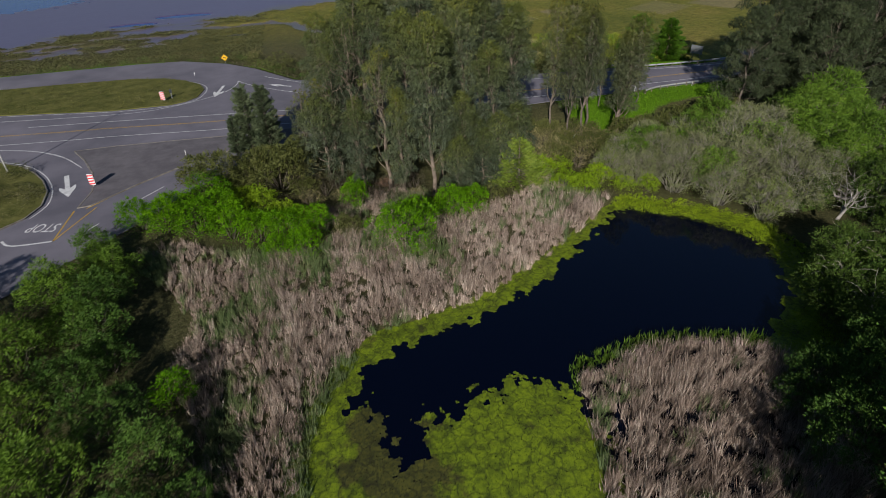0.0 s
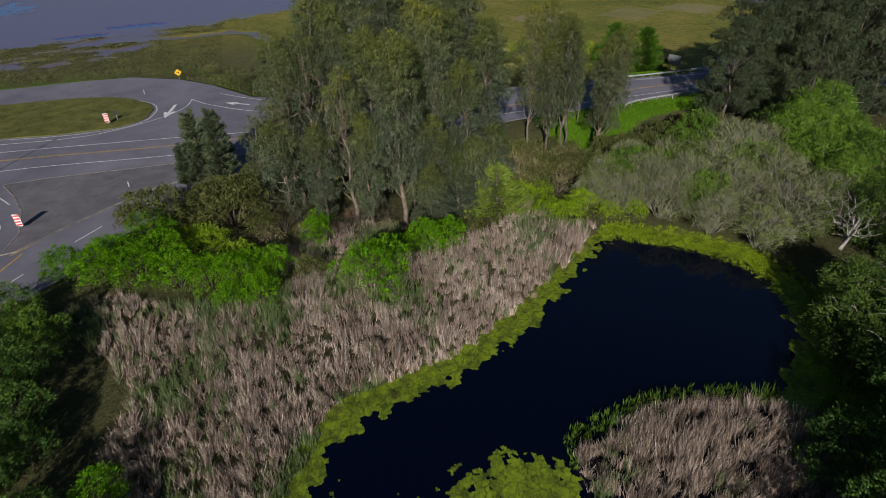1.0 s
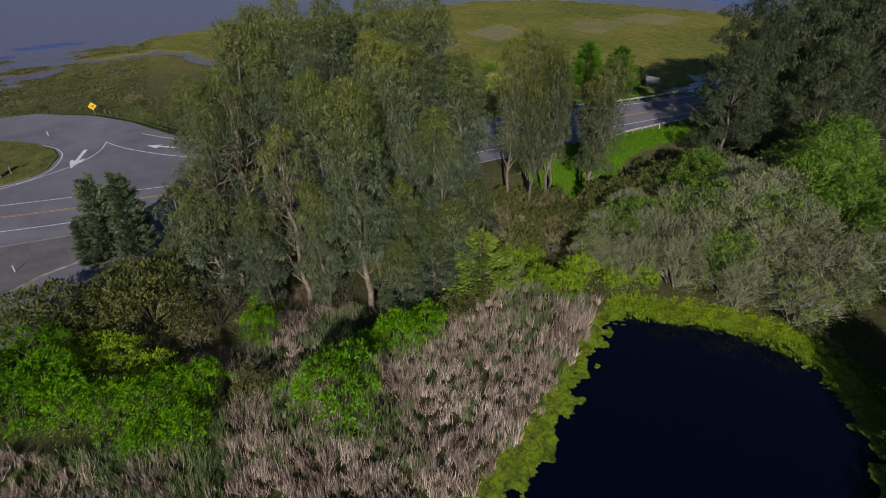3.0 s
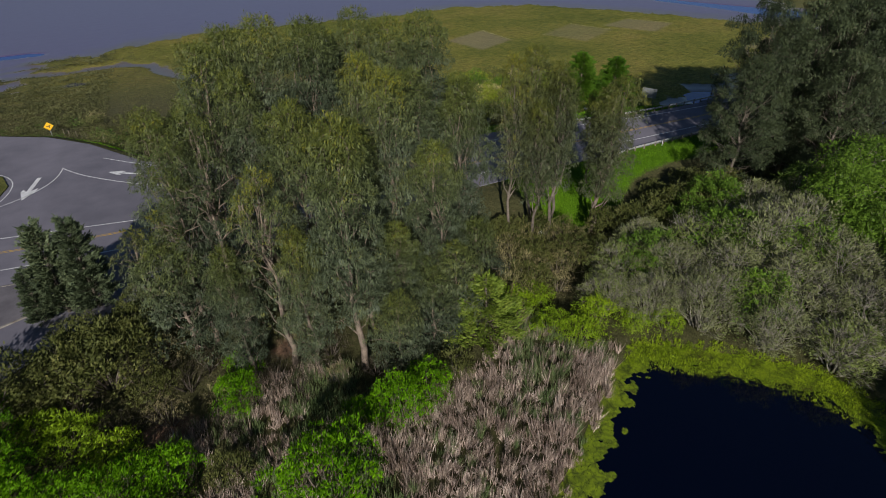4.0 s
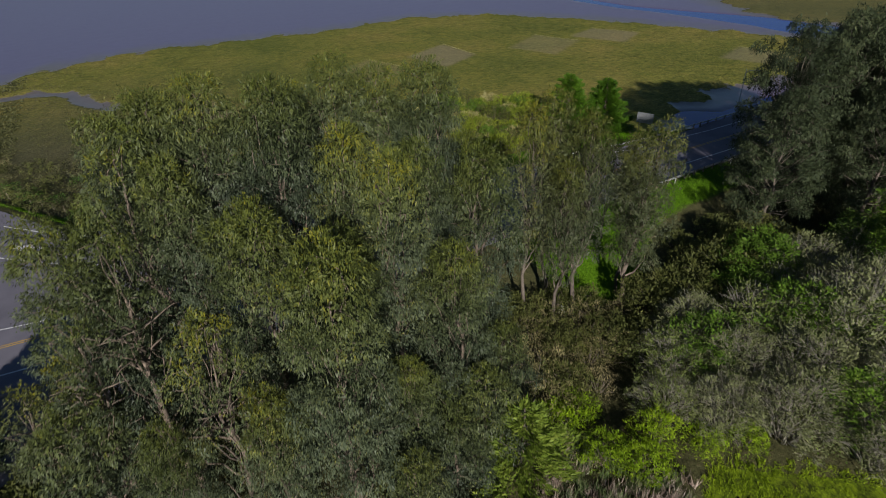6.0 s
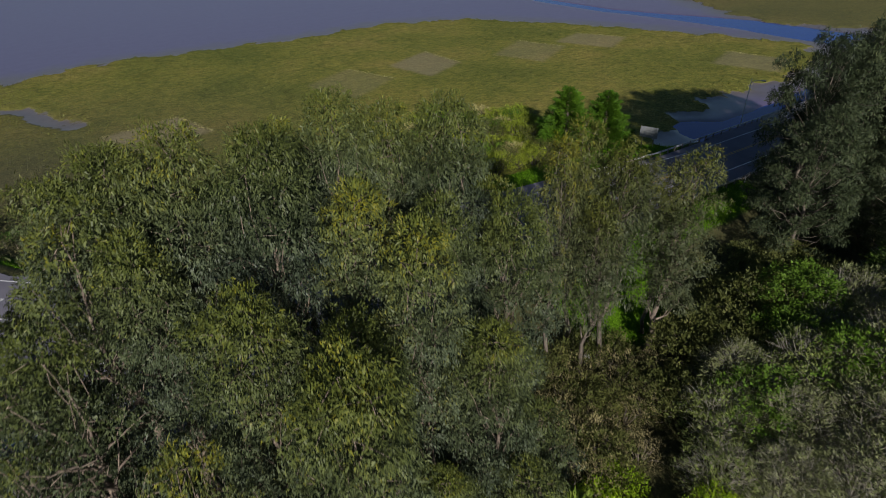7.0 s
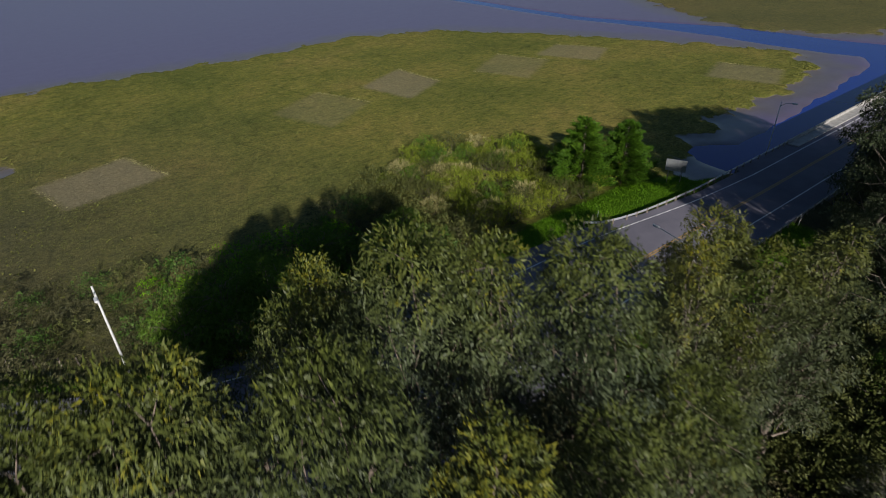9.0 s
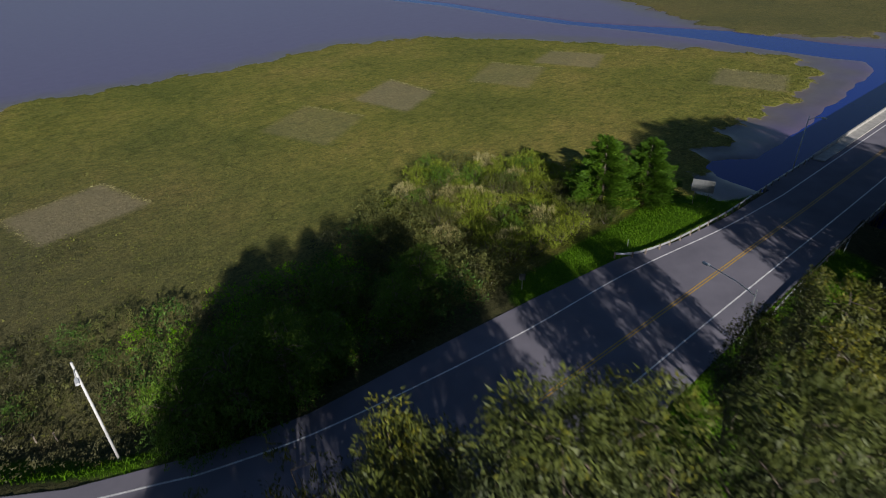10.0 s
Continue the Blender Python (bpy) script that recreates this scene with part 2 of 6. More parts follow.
def scum_material():
    m, n, l = nodes_of("duckweed")
    p = n["Principled BSDF"]
    a, b, c = noise_node(n, l, 0.3, 5, 0.65), noise_node(n, l, 3.0, 5), noise_node(n, l, 25, 3)
    green = ramp(n, [(0.3, (0.1, 0.15, 0.003)), (0.7, (0.24, 0.32, 0.006))])
    l.new(b.outputs["Fac"], green.inputs[0])
    brown = ramp(n, [(0.3, (0.035, 0.042, 0.008)), (0.7, (0.12, 0.115, 0.014))])
    l.new(b.outputs["Fac"], brown.inputs[0])
    where = ramp(n, [(0.58, (0, 0, 0)), (0.68, (1, 1, 1))])
    sep, tco = n.new("ShaderNodeSeparateXYZ"), n.new("ShaderNodeTexCoord")
    l.new(tco.outputs["Object"], sep.inputs[0])
    lean = n.new("ShaderNodeMapRange")
    gap = n.new("ShaderNodeMath")
    gap.operation = "SUBTRACT"
    gap.inputs[1].default_value = 1.8
    l.new(sep.outputs[0], gap.inputs[0])
    span = n.new("ShaderNodeMath")
    span.operation = "ABSOLUTE"
    l.new(gap.outputs[0], span.inputs[0])
    lean.inputs["From Min"].default_value, lean.inputs["From Max"].default_value = 6.0, 1.5
    lean.inputs["To Max"].default_value = 0.3
    l.new(span.outputs[0], lean.inputs["Value"])
    more = n.new("ShaderNodeMath")
    l.new(a.outputs["Fac"], more.inputs[0])
    near = n.new("ShaderNodeMapRange")
    near.inputs["From Min"].default_value, near.inputs["From Max"].default_value = 40, 36
    l.new(sep.outputs[1], near.inputs["Value"])
    both = n.new("ShaderNodeMath")
    both.operation = "MULTIPLY"
    l.new(lean.outputs[0], both.inputs[0])
    l.new(near.outputs[0], both.inputs[1])
    l.new(both.outputs[0], more.inputs[1])
    l.new(more.outputs[0], where.inputs[0])
    col = mix(n, l, where.outputs[0], green.outputs[0], brown.outputs[0])
    web = n.new("ShaderNodeTexVoronoi")
    web.feature = "DISTANCE_TO_EDGE"
    web.inputs["Scale"].default_value = 0.75
    warp = noise_node(n, l, 0.9, 4)
    tcw = n.new("ShaderNodeTexCoord")
    l.new(mix(n, l, 0.9, tcw.outputs["Object"], warp.outputs["Color"], "LINEAR_LIGHT"), web.inputs["Vector"])
    crack = ramp(n, [(0.0, (0.12, 0.14, 0.15)), (0.085, (1, 1, 1))])
    l.new(web.outputs["Distance"], crack.inputs[0])
    mott = ramp(n, [(0.36, (0.34, 0.36, 0.3)), (0.56, (1, 1, 1))])
    l.new(noise_node(n, l, 0.8, 6, 0.7).outputs["Fac"], mott.inputs[0])
    col = mix(n, l, 0.9, mix(n, l, 0.72, col, crack.outputs[0], "MULTIPLY"), mott.outputs[0], "MULTIPLY")
    l.new(col, p.inputs["Base Color"])
    p.inputs["Roughness"].default_value = 0.6
    bump(n, l, c.outputs["Fac"], 0.6, 0.05, p)
    return m


SCUM = scum_material()


def ground_material():
    """Marsh turf, mud, lush verge, bare earth: zones by distance fields stored on the sheet, edges broken by grain."""
    m, n, l = nodes_of("ground")
    p = n["Principled BSDF"]

    def zone(attr, wobble, scale, soft):
        at = n.new("ShaderNodeAttribute")
        at.attribute_name = attr
        w = noise_node(n, l, scale, 6, 0.65)
        s = n.new("ShaderNodeMath")
        s.operation = "MULTIPLY_ADD"
        l.new(w.outputs["Fac"], s.inputs[0])
        s.inputs[1].default_value = wobble
        l.new(at.outputs["Fac"], s.inputs[2])
        r = n.new("ShaderNodeMapRange")
        r.inputs["From Min"].default_value, r.inputs["From Max"].default_value = wobble * 0.5 - soft, wobble * 0.5 + soft
        l.new(s.outputs[0], r.inputs["Value"])
        return r.outputs[0]

    big, midn, fine = noise_node(n, l, 0.03, 5, 0.6), noise_node(n, l, 0.35, 6, 0.7), noise_node(n, l, 2.2, 6, 0.75)
    turf = ramp(n, [(0.32, (0.138, 0.16, 0.041)), (0.5, (0.21, 0.212, 0.056)), (0.68, (0.28, 0.24, 0.078))])
    l.new(big.outputs["Fac"], turf.inputs[0])
    speck = ramp(n, [(0.35, (0.45, 0.5, 0.45)), (0.65, (1.25, 1.2, 1.1))])
    l.new(fine.outputs["Fac"], speck.inputs[0])
    drift = ramp(n, [(0.3, (0.7, 0.78, 0.6)), (0.7, (1.25, 1.15, 1.1))])
    l.new(midn.outputs["Fac"], drift.inputs[0])
    turf_c = mix(n, l, 1.0, mix(n, l, 1.0, turf.outputs[0], speck.outputs[0], "MULTIPLY"), drift.outputs[0], "MULTIPLY")
    hum = ramp(n, [(0.36, (0.5, 0.56, 0.5)), (0.5, (1, 1, 1)), (0.68, (1.2, 1.14, 1.05))])
    l.new(noise_node(n, l, 0.9, 3, 0.6, stretch=(0.55, 1.0, 1.0)).outputs["Fac"], hum.inputs[0])
    turf_c = mix(n, l, 0.55, turf_c, hum.outputs[0], "MULTIPLY")
    mud = ramp(n, [(0.3, (0.098, 0.078, 0.066)), (0.7, (0.145, 0.12, 0.102))])
    l.new(midn.outputs["Fac"], mud.inputs[0])
    # wet outer mud, with the sky's blue-violet reflection mixed into its colour
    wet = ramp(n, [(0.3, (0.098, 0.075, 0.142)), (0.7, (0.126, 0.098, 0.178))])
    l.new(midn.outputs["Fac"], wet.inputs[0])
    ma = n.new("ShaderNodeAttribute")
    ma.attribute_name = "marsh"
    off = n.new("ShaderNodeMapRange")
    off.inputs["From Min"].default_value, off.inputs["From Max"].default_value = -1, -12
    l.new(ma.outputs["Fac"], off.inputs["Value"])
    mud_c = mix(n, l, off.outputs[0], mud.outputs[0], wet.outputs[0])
    bare = ramp(n, [(0.3, (0.17, 0.145, 0.085)), (0.7, (0.31, 0.262, 0.16))])
    l.new(fine.outputs["Fac"], bare.inputs[0])
    lush = ramp(n, [(0.3, (0.045, 0.1, 0.004)), (0.7, (0.1, 0.205, 0.008))])
    l.new(fine.outputs["Fac"], lush.inputs[0])
    earth = ramp(n, [(0.3, (0.035, 0.035, 0.016)), (0.55, (0.075, 0.075, 0.03)), (0.8, (0.15, 0.11, 0.07))])
    l.new(fine.outputs["Fac"], earth.inputs[0])
    z_marsh = zone("marsh", 9.0, 0.15, 0.35)
    pickle = ramp(n, [(0.35, (0.045, 0.045, 0.028)), (0.65, (0.125, 0.11, 0.06))])
    l.new(fine.outputs["Fac"], pickle.inputs[0])
    wa = n.new("ShaderNodeAttribute")
    wa.attribute_name = "brownish"
    turf_c = mix(n, l, wa.outputs["Fac"], turf_c, pickle.outputs[0])
    rill = noise_node(n, l, 0.028, 2, 0.5)
    away = n.new("ShaderNodeMath")
    away.operation = "SUBTRACT"
    l.new(rill.outputs["Fac"], away.inputs[0])
    away.inputs[1].default_value = 0.5
    size_of = n.new("ShaderNodeMath")
    size_of.operation = "ABSOLUTE"
    l.new(away.outputs[0], size_of.inputs[0])
    thread = ramp(n, [(0.0, (0.4, 0.42, 0.42)), (0.006, (1, 1, 1))])
    l.new(size_of.outputs[0], thread.inputs[0])
    turf_c = mix(n, l, 0.38, turf_c, thread.outputs[0], "MULTIPLY")
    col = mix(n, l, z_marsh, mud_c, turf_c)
    share = n.new("ShaderNodeAttribute")
    share.attribute_name = "plotmix"
    pm = n.new("ShaderNodeMath")
    pm.operation = "MULTIPLY"
    l.new(zone("plot", 2.4, 0.7, 0.9), pm.inputs[0])
    l.new(share.outputs["Fac"], pm.inputs[1])
    col = mix(n, l, pm.outputs[0], col, bare.outputs[0])
    col = mix(n, l, zone("bank", 4.0, 0.3, 0.8), col, earth.outputs[0])
    col = mix(n, l, zone("lush", 3.0, 0.3, 0.5), col, lush.outputs[0])
    red = ramp(n, [(0.3, (0.1, 0.06, 0.04)), (0.7, (0.27, 0.17, 0.11))])
    l.new(fine.outputs["Fac"], red.inputs[0])
    col = mix(n, l, zone("soil", 1.5, 0.8, 0.3), col, red.outputs[0])
    l.new(col, p.inputs["Base Color"])
    rr = n.new("ShaderNodeMapRange")
    rr.inputs["To Min"].default_value, rr.inputs["To Max"].default_value = 0.32, 0.9
    l.new(z_marsh, rr.inputs["Value"])
    l.new(rr.outputs[0], p.inputs["Roughness"])
    ss = n.new("ShaderNodeMapRange")
    ss.inputs["To Min"].default_value, ss.inputs["To Max"].default_value = 0.8, 0.1
    l.new(z_marsh, ss.inputs["Value"])
    l.new(ss.outputs[0], p.inputs["Specular IOR Level"])
    hh = n.new("ShaderNodeMath")
    hh.operation = "MULTIPLY"
    l.new(fine.outputs["Fac"], hh.inputs[0])
    l.new(z_marsh, hh.inputs[1])
    bump(n, l, hh.outputs[0], 0.8, 0.35, p)
    return m


GROUND = ground_material()
VERGE = plain("rough_verge", (0.06, 0.07, 0.016), (0.15, 0.145, 0.045), 0.4, 0.9, relief=0.8, depth=0.2, fine=2.5, spec=0.1)


# ---- builders ----
def tagmesh(name, verts, faces, material, parent=None, label="", smooth=False):
    me = bpy.data.meshes.new(name)
    me.from_pydata([tuple(v) for v in verts], [], faces)
    me.materials.append(material)
    if smooth:
        me.shade_smooth()
    ob = new(name, me)
    if parent:
        ob.parent = parent
    return tagged(ob, label)


def part(name, bm, material, parent, label=""):
    me = bpy.data.meshes.new(name)
    bm.to_mesh(me)
    bm.free()
    me.materials.append(material)
    ob = new(name, me)
    if parent:
        ob.parent = parent
    return tagged(ob, label)


def loose_mesh(name, corners, material):
    """One mesh of loose faces; corners: (n, 3 or 4, 3)."""
    n, k = corners.shape[:2]
    me = bpy.data.meshes.new(name)
    me.vertices.add(k * n)
    me.vertices.foreach_set("co", np.ascontiguousarray(corners, dtype=np.float32).ravel())
    me.loops.add(k * n)
    me.loops.foreach_set("vertex_index", np.arange(k * n, dtype=np.int32))
    me.polygons.add(n)
    me.polygons.foreach_set("loop_start", np.arange(0, k * n, k, dtype=np.int32))
    me.update(calc_edges=True)
    me.materials.append(material)
    return me


def unit(v):
    return v / np.maximum(np.linalg.norm(v, axis=-1, keepdims=True), 1e-6)


def leaf_faces(base, along, facing, length, width):
    """Small pointed leaves, widest near the stalk."""
    along = unit(along)
    side = unit(np.cross(along, facing))
    length, width = np.asarray(length)[:, None], np.asarray(width)[:, None]
    foot = base + along * length * 0.12
    return np.stack([foot + side * width * 0.55, base + along * length, foot - side * width * 0.45 - along * length * 0.12], axis=1)


def tube(points, radii, sides=7):
    """Vertices and faces of a tapered tube along points."""
    pts = [Vector(p) for p in points]
    verts, faces = [], []
    for i, (p, r) in enumerate(zip(pts, radii)):
        d = (pts[min(i + 1, len(pts) - 1)] - pts[max(i - 1, 0)]).normalized()
        a = d.orthogonal().normalized()
        b = d.cross(a)
        for k in range(sides):
            w = 2 * math.pi * k / sides
            verts.append(p + (a * math.cos(w) + b * math.sin(w)) * r)
        if i:
            o = (i - 1) * sides
            faces += [(o + k, o + (k + 1) % sides, o + sides + (k + 1) % sides, o + sides + k) for k in range(sides)]
    faces.append(tuple(range(sides - 1, -1, -1)))
    faces.append(tuple(range(len(verts) - sides, len(verts))))
    return verts, faces


def outside(pos, own, centres, radii, share=0.8):
    """Which points lie outside all lobes but their own."""
    keep = np.ones(len(pos), bool)
    for k, (c, r) in enumerate(zip(centres, radii)):
        near = ((pos - c) ** 2).sum(axis=1) < (r * share) ** 2
        keep &= ~(near & (own != k))
    return keep


def tufts(rng, centres, radii, per, many, length, width, droop=1.0, lift=0.45, spread=0.16, low=-0.45, squash=0.9, thick=(0.84, 1.1), share=0.86, upface=0.5, plume=0.0):
    """Tufts of leaves on the outer skin of overlapping lobes: the leaves of one tuft face much the same way."""
    own = np.repeat(np.arange(len(radii)), np.maximum(3, per * radii * radii * 9.0).astype(int))
    n = len(own)
    d = sphere_dirs(rng, n, low)
    pos = centres[own] + d * (radii[own] * rng.uniform(*thick, n))[:, None] * np.array([1, 1, squash])
    keep = outside(pos, own, centres, radii, share)
    pos, d = pos[keep], d[keep]
    n = len(pos)
    face = np.repeat(d * np.array([1, 1, upface]) + rng.normal(0, 0.45, (n, 3)), many, axis=0)
    rise = np.column_stack([np.zeros((n, 2)), -droop * (1 - plume * np.clip(d[:, 2] - 0.1, 0, 0.9))])
    hang = np.repeat(d * lift + rng.normal(0, 0.22, (n, 3)) + rise, many, axis=0)
    size = np.repeat(rng.uniform(0.75, 1.2, n), many)
    m = n * many
    base = np.repeat(pos, many, axis=0) + rng.normal(0, spread, (m, 3))
    return leaf_faces(base, hang + rng.normal(0, 0.3, (m, 3)), face + rng.normal(0, 0.22, (m, 3)), rng.uniform(*length, m) * size, rng.uniform(*width, m) * size)


def join(pieces):
    verts, faces = [], []
    for v, f in pieces:
        o = len(verts)
        verts += list(v)
        faces += [tuple(i + o for i in q) for q in f]
    return verts, faces


def box(x0, y0, z0, x1, y1, z1, bevel=0.0):
    bm = bmesh.new()
    bmesh.ops.create_cube(bm, size=1, matrix=Matrix.Translation(((x0 + x1) / 2, (y0 + y1) / 2, (z0 + z1) / 2)) @ Matrix.Diagonal((x1 - x0, y1 - y0, z1 - z0, 1)))
    if bevel:
        bmesh.ops.bevel(bm, geom=bm.edges[:], offset=bevel, segments=2, affect="EDGES")
    return bm


def sphere_dirs(rng, n, low=-1.0):
    z = rng.uniform(low, 1, n)
    a = rng.uniform(0, 2 * math.pi, n)
    r = np.sqrt(1 - z * z)
    return np.stack([r * np.cos(a), r * np.sin(a), z], axis=1)


def dist_poly(px, py, poly):
    """Signed distance to a closed outline, positive inside."""
    d = np.full(px.shape, 1e9)
    inside = np.zeros(px.shape, bool)
    n = len(poly)
    for i in range(n):
        (x0, y0), (x1, y1) = poly[i], poly[(i + 1) % n]
        ex, ey = x1 - x0, y1 - y0
        t = np.clip(((px - x0) * ex + (py - y0) * ey) / (ex * ex + ey * ey), 0, 1)
        d = np.minimum(d, np.hypot(px - x0 - t * ex, py - y0 - t * ey))
        if y0 != y1:
            inside ^= ((y0 > py) != (y1 > py)) & (px < ex * (py - y0) / ey + x0)
    return np.where(inside, d, -d)


def dist_line(px, py, line):
    d = np.full(px.shape, 1e9)
    for (x0, y0), (x1, y1) in zip(line, line[1:]):
        ex, ey = x1 - x0, y1 - y0
        t = np.clip(((px - x0) * ex + (py - y0) * ey) / (ex * ex + ey * ey), 0, 1)
        d = np.minimum(d, np.hypot(px - x0 - t * ex, py - y0 - t * ey))
    return d


def smooth(v, a, b):
    t = np.clip((v - a) / (b - a), 0, 1)
    return t * t * (3 - 2 * t)


def lumps(px, py, scale, seed=0):
    """A cheap smooth random field in about -1..1."""
    rng = np.random.default_rng(seed)
    out = np.zeros(px.shape)
    for k in range(10):
        a, ph, f = rng.uniform(0, 6.283), rng.uniform(0, 6.283), scale * rng.uniform(0.5, 2.2)
        out += np.sin((px * math.cos(a) + py * math.sin(a)) * f + ph)
    return out / 4.0


# ---- plan: outlines in metres ----
ROAD_Z = 3.5
POND = [(-9, 20), (-6.5, 33), (-4.8, 39), (-1, 44.4), (3, 47.8), (8, 48.4), (15, 50.6), (22, 54), (30, 59.3), (38, 65.4), (44, 67.5),
        (51, 62), (57, 56), (57, 50), (55, 45), (51.5, 39), (45, 34), (39, 31), (38, 24), (30, 14), (18, 9), (4, 9), (-5, 13)]
ROADWAY = [(-70, 30), (-52, 46), (-37, 60), (-31, 67), (-25.5, 73.5), (-19, 83), (-10, 91.5), (2, 97.5), (20, 101), (45, 102.5), (66, 103), (95, 103.2), (100, 103.4),
           (100, 115.6), (88, 115.8), (77, 117), (68, 119.6), (55, 121), (40, 122.2), (28, 122.9), (20, 124.6), (10, 128.7), (-3, 137.3), (-12, 151), (-19.5, 159),
           (-31, 166), (-43, 167.4), (-75, 167), (-160, 166), (-160, 30)]
ISLAND_N = [(-130, 156), (-70, 153.5), (-57.7, 153.2), (-40, 151.8), (-32.5, 149.3), (-27.5, 145.4), (-24, 141), (-22.6, 136.5), (-23.4, 131.2), (-25.5, 128.6), (-28.6, 127.2), (-39.6, 127.4), (-62, 132.3), (-130, 146)]
ISLAND_W = [(-100, 120), (-60, 108), (-52, 103.9), (-47.6, 100.7), (-44.5, 97), (-42.3, 93.5), (-40.3, 89), (-39.6, 84), (-40.6, 80.5), (-43, 77.8), (-56, 66), (-100, 60)]
PAVED = [(-41, 105.4), (-38.1, 100.4), (-35.3, 94), (-33.6, 87), (-34.2, 81.6), (-32.6, 81.9), (-27, 87.7), (-18.6, 95), (-10, 98.6), (4, 101.5), (18, 103.4), (5, 104), (-15.7, 104.2), (-34.8, 105.6)]
MARSH = [(-60, 172), (-100, 172), (-150, 200), (-101, 232), (-57, 258), (-30, 262), (-8, 258), (20, 267), (47, 264), (79, 260), (116, 263.5), (143, 249), (166, 220), (185, 180), (197, 152), (187, 140), (164, 135.7), (135, 137.3), (123, 133.5),
         (112, 131), (100, 126), (92, 110), (60, 100), (0, 100)]
FARMARSH = [(300, 400), (262, 300), (249, 246), (236, 218), (224, 196), (219, 174), (228, 156), (238, 146), (400, 90), (900, 300), (500, 700)]
LAND_S = [(-400, -400), (500, -400), (500, 60), (170, 96), (100, 100), (100, 118), (60, 121), (-400, 121)]
CHANNEL = [(186, 345), (194, 299), (194, 261), (196, 230), (205, 201), (211, 179), (211, 160), (212, 146), (216, 132), (200, 122), (165, 108), (150, 80), (160, 40)]
POOLS = [(-44, 262, 11, 3), (-60, 250, 8, 2.5), (-20.5, 214, 4.5, 2.6), (-66, 214, 5, 2.5), (-170, 330, 70, 30)]
INLET = [(109, 131.5), (115, 127.6), (119, 124.4), (136.6, 124.8), (162, 127), (192.7, 129.6), (203, 129), (260, 125), (260, 96), (104, 96)]
CREEK = [(-60, 236), (-38, 232), (-24, 229), (-10, 231), (-2, 226), (2, 214), (7, 206)]
LAWNS = [[(47, 91), (52, 88.5), (58, 90), (66, 96), (72, 97), (90, 98), (90, 103), (47, 104)], [(52, 121), (68, 119), (90, 116), (98, 117), (99, 124), (92, 128), (84, 127), (66, 126), (55, 125)],
         [(-140, 168), (-30, 168), (-17, 160), (-2, 140), (14, 127), (18, 126.4), (15.5, 130.4), (0, 144), (-18, 165), (-40, 172.5), (-140, 174)]]
PLOTS = [[(11.6, 193.8), (27.3, 197.9), (31.7, 183.5), (14.9, 180.3)], [(59.5, 202.8), (74.9, 211.4), (80.9, 195), (65.8, 185.3)], [(86, 207.5), (102.5, 215.3), (103.8, 197.8), (89.6, 190.7)],
         [(116.4, 199.1), (133.9, 208.6), (139.6, 193.3), (122.5, 183.8)], [(141.6, 200.3), (155.8, 205.1), (163.1, 190.7), (149, 183.2)], [(155.6, 154.2), (170.7, 159.1), (174.8, 143.5), (161.1, 138.4)]]


